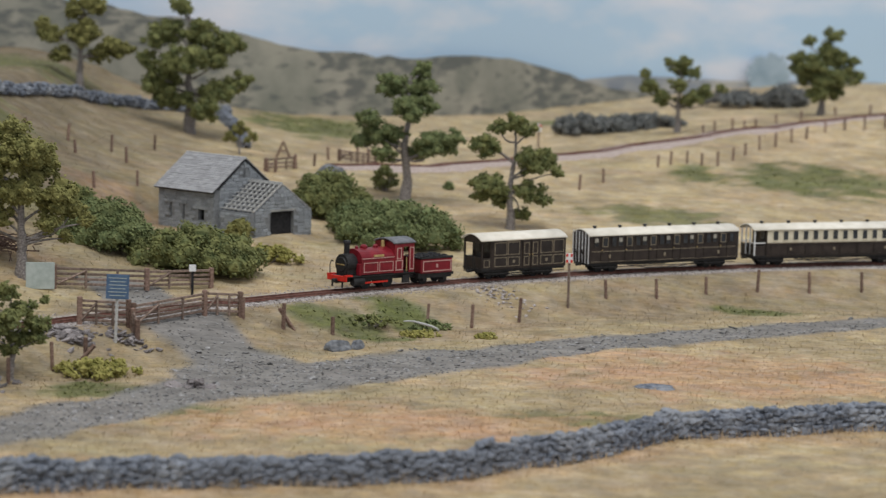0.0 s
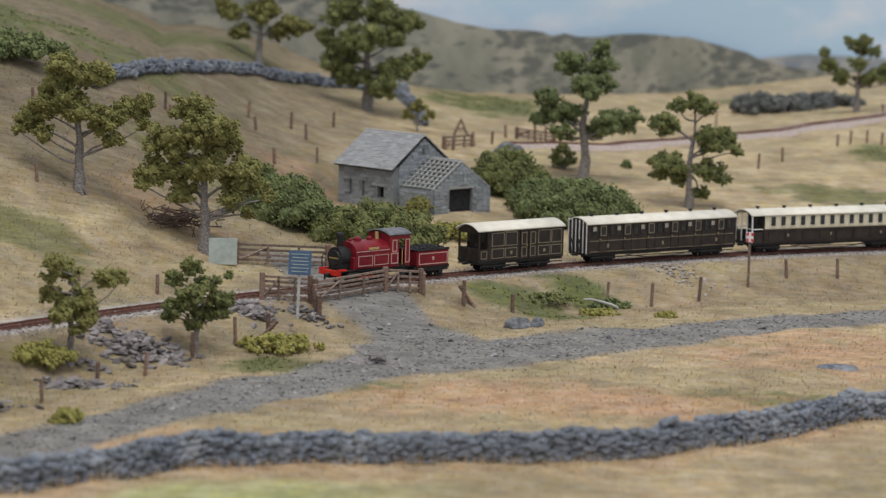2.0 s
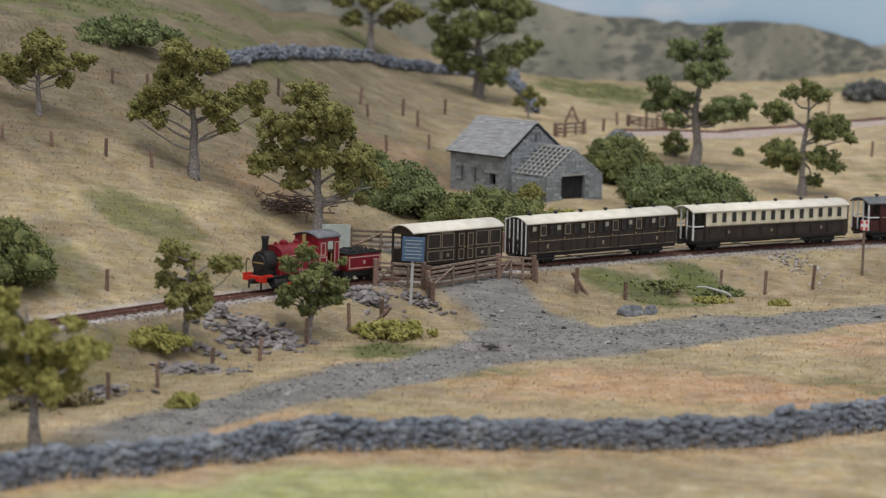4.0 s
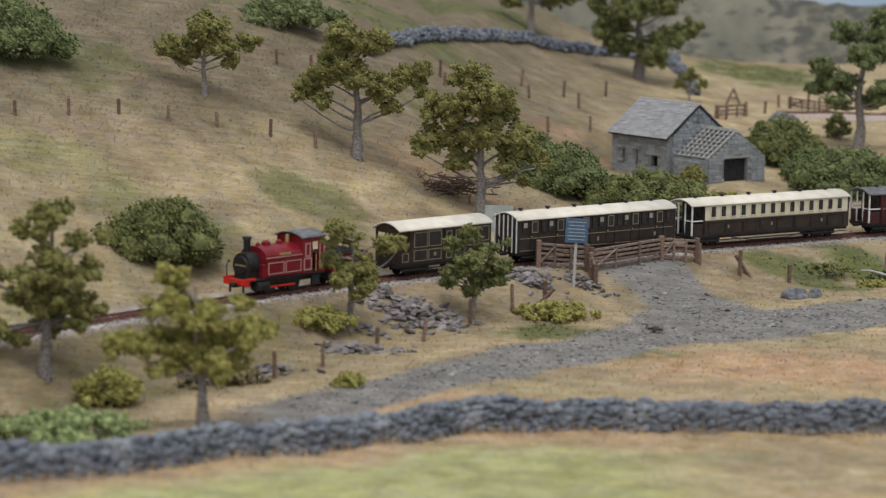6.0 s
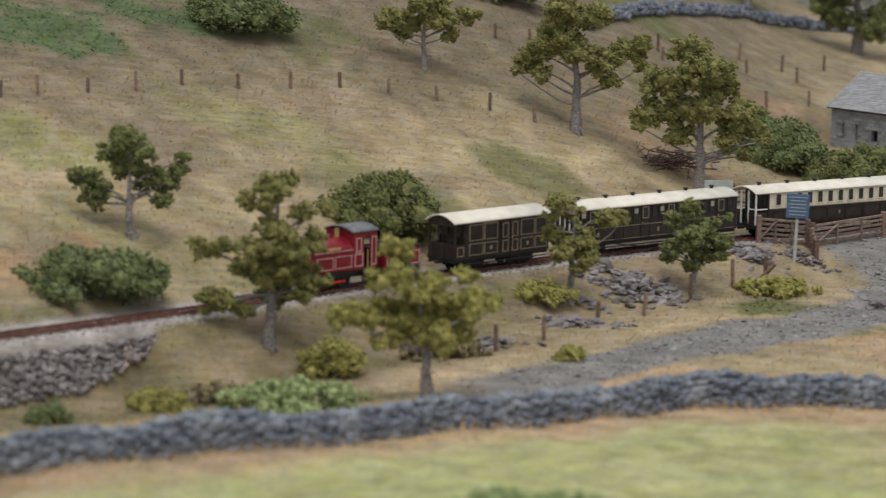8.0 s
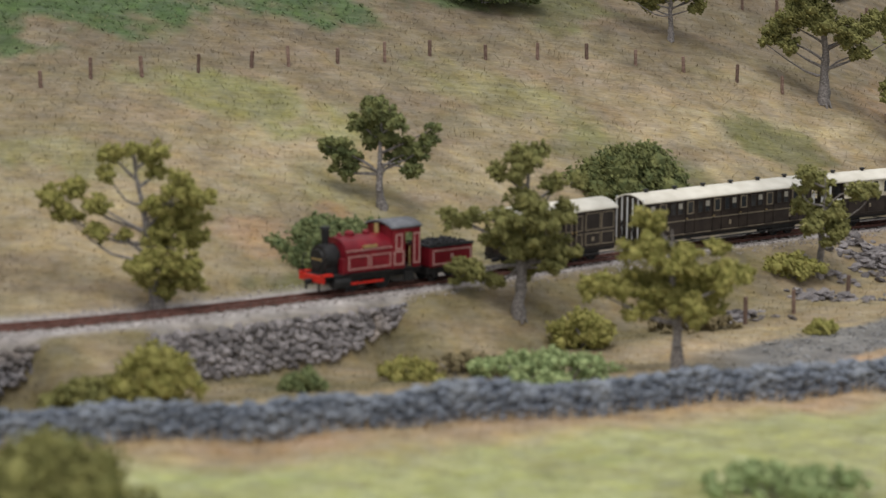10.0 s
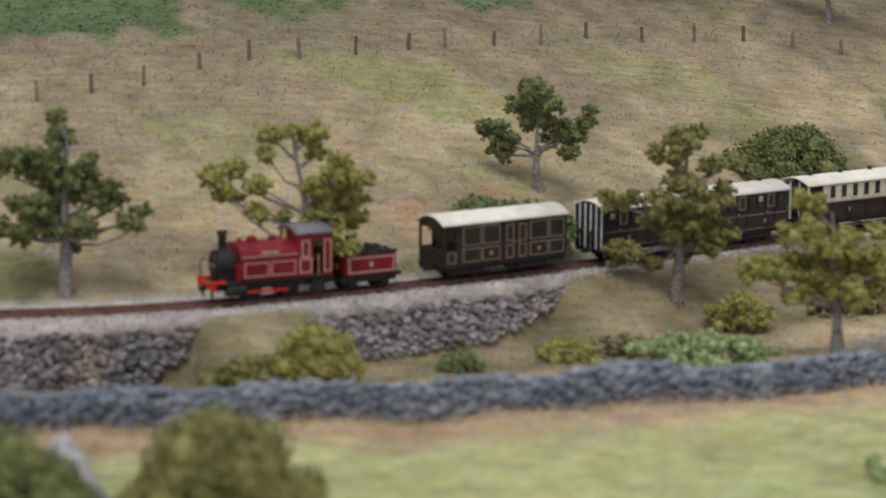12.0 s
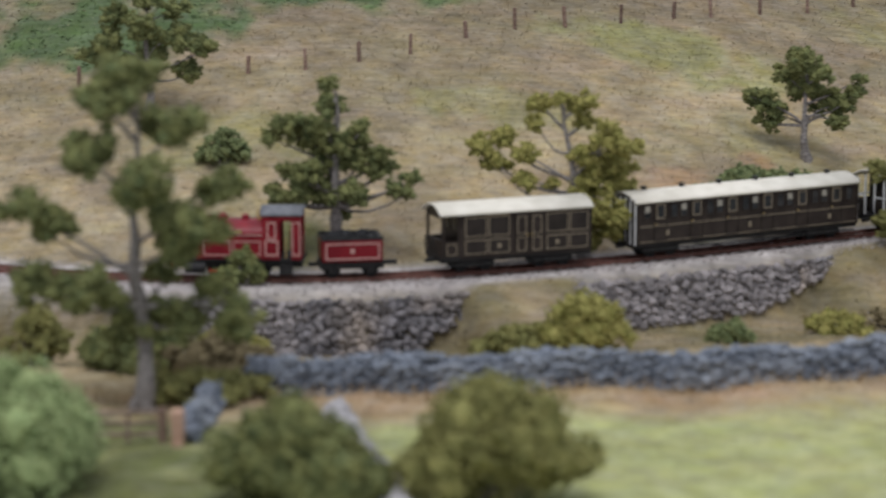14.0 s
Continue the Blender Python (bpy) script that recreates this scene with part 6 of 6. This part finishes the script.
def locomotive():
    ob = thing("steam_locomotive", Matrix(), "crimson narrow-gauge saddle tank locomotive with black smokebox", "locomotive")
    part("frame", cube(-0.001, 0, 0.0072, 0.056, 0.0130, 0.0030), BLACK, ob)
    part("footplate", cube(-0.001, 0, 0.0092, 0.058, 0.0195, 0.0010, bevel=0.0002), BLACK, ob)
    beam = part("buffer_beam", cube(0.0285, 0, 0.0080, 0.0012, 0.0200, 0.0036, bevel=0.0003), VERMILION, ob, "bright red buffer beam")
    part("coupler", cube(0.0305, 0, 0.0066, 0.0034, 0.0030, 0.0026, bevel=0.0005), BLACK, beam)
    for s in (-1, 1):
        part("guard_iron", cube(0.0282, s * 0.0052, 0.0045, 0.0009, 0.0009, 0.0050), BLACK, beam)
        part("front_step", cube(0.0262, s * 0.0085, 0.0100, 0.0060, 0.0030, 0.0009), VERMILION, ob)
        loop = bmesh.new()
        pts = [(0.0282, s * 0.0078, 0.0095), (0.0284, s * 0.0078, 0.0165), (0.0272, s * 0.0078, 0.0190), (0.0255, s * 0.0078, 0.0180)]
        for a, b in zip(pts, pts[1:]):
            rod(loop, a, b, 0.00035, sides=5)
        part("hand_rail", loop, BLACK, ob)
    part("smokebox", rod(rod(bmesh.new(), (0.0165, 0, 0.0168), (0.0248, 0, 0.0168), 0.0068, sides=24), (0.0245, 0, 0.0168), (0.0256, 0, 0.0168), 0.0052, 0.0045, 20), BLACK, ob, flat=True)
    part("smokebox_saddle", cube(0.0205, 0, 0.0115, 0.0080, 0.0115, 0.0050), BLACK, ob)
    part("door_hinge", cube(0.0257, 0, 0.0168, 0.0004, 0.0085, 0.0007), BRASS, ob)
    chim = rod(bmesh.new(), (0.0208, 0, 0.0225), (0.0208, 0, 0.0312), 0.0018, 0.0020, 16)
    rod(chim, (0.0208, 0, 0.0308), (0.0208, 0, 0.0322), 0.0026, 0.0023, 16)
    rod(chim, (0.0208, 0, 0.0222), (0.0208, 0, 0.0240), 0.0030, 0.0019, 16)
    part("chimney", chim, BLACK, ob)
    # saddle tank: a rounded section swept along the boiler
    tank = bmesh.new()
    sec = [(-0.0100, 0.0102), (-0.0100, 0.0205)] + [(-0.0100 * math.cos(a), 0.0205 + 0.0062 * math.sin(a)) for a in [math.pi * k / 12 for k in range(1, 12)]] + [(0.0100, 0.0205), (0.0100, 0.0102)]
    rows = [[tank.verts.new((x, y, z)) for y, z in sec] for x in (-0.0120, 0.0160)]
    for j in range(len(sec) - 1):
        tank.faces.new((rows[0][j], rows[0][j + 1], rows[1][j + 1], rows[1][j]))
    tank.faces.new(rows[0][::-1]), tank.faces.new(rows[1])
    bmesh.ops.recalc_face_normals(tank, faces=tank.faces)
    body = part("saddle_tank", tank, RED, ob, "crimson tank with pink lining")
    for s in (-1, 1):
        for a, b in ((-0.0108, 0.0008), (0.0024, 0.0140)):
            part("lining", frame_line(bmesh.new(), a, b, 0.0118, 0.0178, s * 0.0101, 0.0005, 0.0004), LINE, body)
        part("beading", cube(0.002, s * 0.0101, 0.0207, 0.0276, 0.0005, 0.0005), LINE, body)
        part("name_plate", cube(0.0015, s * 0.0101, 0.0222, 0.0085, 0.0006, 0.0014), BRASS, body)
        part("cylinder", rod(bmesh.new(), (0.0135, s * 0.0085, 0.0058), (0.0225, s * 0.0085, 0.0058), 0.0026, sides=14), BLACK, ob)
        part("connecting_rod", cube(0.002, s * 0.0082, 0.0046, 0.020, 0.0006, 0.0011), VERMILION, ob)
        part("splasher", cube(0.0165, s * 0.0078, 0.0135, 0.0020, 0.0040, 0.0080, bevel=0.0004), RED, ob)
    for x, r, h in ((0.0065, 0.0026, 0.0026), (-0.0035, 0.0018, 0.0022), (0.0125, 0.0012, 0.0020)):
        part("dome", rod(rod(bmesh.new(), (x, 0, 0.0260), (x, 0, 0.0264 + h * 0.6), r, sides=16), (x, 0, 0.0264 + h * 0.6), (x, 0, 0.0264 + h), r, r * 0.45, 16), RED, ob)
    part("safety_valve", rod(bmesh.new(), (-0.0100, 0, 0.0262), (-0.0100, 0, 0.0310), 0.0014, 0.0012, 12), BRASS, ob)
    # cab
    for s in (-1, 1):
        y = s * 0.0098
        side = bmesh.new()
        for x0, x1, z0, z1 in ((-0.0290, -0.0246, 0.0098, 0.0300), (-0.0196, -0.0120, 0.0098, 0.0300), (-0.0246, -0.0196, 0.0270, 0.0300)):
            block(side, (x0 + x1) / 2, y, (z0 + z1) / 2, x1 - x0, 0.0008, z1 - z0)
        panel = part("cab_side", side, RED, ob)
        part("lining", frame_line(bmesh.new(), -0.0186, -0.0132, 0.0118, 0.0180, s * 0.0103, 0.0007, 0.0004), LINE, panel)
        part("lining", frame_line(bmesh.new(), -0.0176, -0.0142, 0.0192, 0.0262, s * 0.0103, 0.0007, 0.0004), LINE, panel)
        part("lining", frame_line(bmesh.new(), -0.0284, -0.0252, 0.0118, 0.0262, s * 0.0103, 0.0006, 0.0004), LINE, panel)
        part("grab_rail", rod(bmesh.new(), (-0.0222, s * 0.0104, 0.0105), (-0.0222, s * 0.0104, 0.0200), 0.00035, sides=5), BRASS, panel)
    part("cab_front", cube(-0.0122, 0, 0.0200, 0.0008, 0.0190, 0.0205), RED, ob)
    part("firebox", cube(-0.0150, 0, 0.0150, 0.0060, 0.0090, 0.0110), BLACK, ob)
    part("cab_back", cube(-0.0288, 0, 0.0145, 0.0008, 0.0190, 0.0100), RED, ob)
    part("cab_roof", arch_roof(bmesh.new(), -0.0300, -0.0108, 0.0215, 0.0300, 0.0026), GREY, ob, "dark grey cab roof", flat=False)
    part("cab_floor", cube(-0.0205, 0, 0.0100, 0.0170, 0.0180, 0.0010), BLACK, ob)
    part("steps", cube(-0.0222, -0.0098, 0.0055, 0.0060, 0.0012, 0.0050), BLACK, ob)
    part("steps", cube(-0.0222, 0.0098, 0.0055, 0.0060, 0.0012, 0.0050), BLACK, ob)
    for x in (0.0085, -0.0100):
        wheelset(ob, x, 0.0048)
    ob.scale = (1.05, 1.05, 1.05)
    return ob


def tender():
    ob = thing("tender", Matrix(), "crimson four-wheeled coal tender with pink lining", "tender")
    part("frame", cube(0, 0, 0.0062, 0.030, 0.0150, 0.0034), BLACK, ob)
    body = part("tank", cube(0, 0, 0.0132, 0.0285, 0.0190, 0.0105, bevel=0.0008), RED, ob)
    part("coal_rail", frame_line(bmesh.new(), -0.0140, 0.0140, 0.0186, 0.0194, -0.0092, 0.0008, 0.0006), BLACK, ob)
    part("coal_rail", frame_line(bmesh.new(), -0.0140, 0.0140, 0.0186, 0.0194, 0.0092, 0.0008, 0.0006), BLACK, ob)
    part("coping", cube(0, 0, 0.0188, 0.0290, 0.0196, 0.0010, bevel=0.0003), BLACK, ob)
    coal = bmesh.new()
    rng = random.Random(4)
    for _ in range(120):
        s = rng.uniform(0.0008, 0.0017)
        u, v = rng.uniform(-0.0118, 0.0118), rng.uniform(-0.0078, 0.0078)
        block(coal, u, v, 0.0192 + 0.0009 * (1 - (u / 0.014) ** 2) * rng.uniform(0.5, 1), s, s, s, turn=Euler([rng.uniform(0, 6) for _ in range(3)]).to_matrix().to_4x4())
    part("coal", coal, COAL, ob)
    for s in (-1, 1):
        part("lining", frame_line(bmesh.new(), -0.0124, 0.0124, 0.0096, 0.0166, s * 0.0096, 0.0007, 0.0004), LINE, body)
        part("crest", cube(0, s * 0.0096, 0.0131, 0.0020, 0.0004, 0.0024, bevel=0.0002), LINE, body)
        for x in (-0.009, 0.009):
            part("axle_box", cube(x, s * 0.0070, 0.0040, 0.0034, 0.0012, 0.0036, bevel=0.0003), BLACK, ob)
    for x in (-0.009, 0.009):
        wheelset(ob, x, 0.0036)
    part("coupling", cube(-0.0180, 0, 0.0060, 0.0080, 0.0022, 0.0020), BLACK, ob)
    part("drawbar", cube(0.0168, 0, 0.0060, 0.0060, 0.0026, 0.0018), BLACK, ob)
    return ob


# name, middle behind the van's front end, half the distance of its wheels
TRAIN = [
    (locomotive(), -0.0875, 0.010), (tender(), -0.0350, 0.008), (brake_van(), 0.0430, 0.021), (compartment_coach(), 0.1712, 0.051),
    (saloon(CREAM, BROWN, ROOF, "cream and dark brown saloon carriage with white balcony"), 0.3240, 0.053),
    (saloon(MAROON, MAROON, GREY, "dark maroon saloon carriage with dark roof", 10, 5), 0.4830, 0.053),
]


# ---- what moves ----
def along(u):
    """Place and heading on the track, u metres on from due north."""
    k = (u - TRACK_U[0]) / TRACK_STEP
    i = max(0, min(len(TRACK_P) - 2, int(k)))
    return TRACK_P[i].lerp(TRACK_P[i + 1], k - i)


TRACK_STEP = 0.004
TRACK_P = [p for p, way in resample([Vector((*polar(th, track_d(th)), 0)) for th in np.arange(-42, 46, 0.1)], TRACK_STEP)]
TRACK_U = [TRACK_STEP * (i - min(range(len(TRACK_P)), key=lambda j: abs(TRACK_P[j].x))) for i in range(len(TRACK_P))]


def van_front(t):
    """How far the van's front end has come along the track."""
    return float(np.polyval(TRAVEL, t)) - 0.010 * math.exp(-((t - 8.4) / 1.6) ** 2) - 0.003 + 0.010 * smooth(9.5, 15.0, t)


TRAVEL = [3.7883e-05, -1.3854e-03, 0.08578, -0.02977]


def motions():
    times = [i * 0.25 for i in range(57)]
    for ob, behind, half in TRAIN:
        rows = []
        for t in times:
            u = van_front(t) - behind
            a, b = along(u + half), along(u - half)
            rows.append((t, Matrix.Translation((a + b) / 2) @ Matrix.Rotation(math.atan2(a.y - b.y, a.x - b.x), 4, "Z")))
        walk(ob, rows)
    start = van_front(0)
    for ob, x, r in WHEELS:
        n = int(14 / 0.08)
        walk(ob, [(14 * i / n, Matrix.Translation((x, 0, r)) @ Matrix.Rotation((van_front(14 * i / n) - start) / r, 4, "Y")) for i in range(n + 1)])


motions()
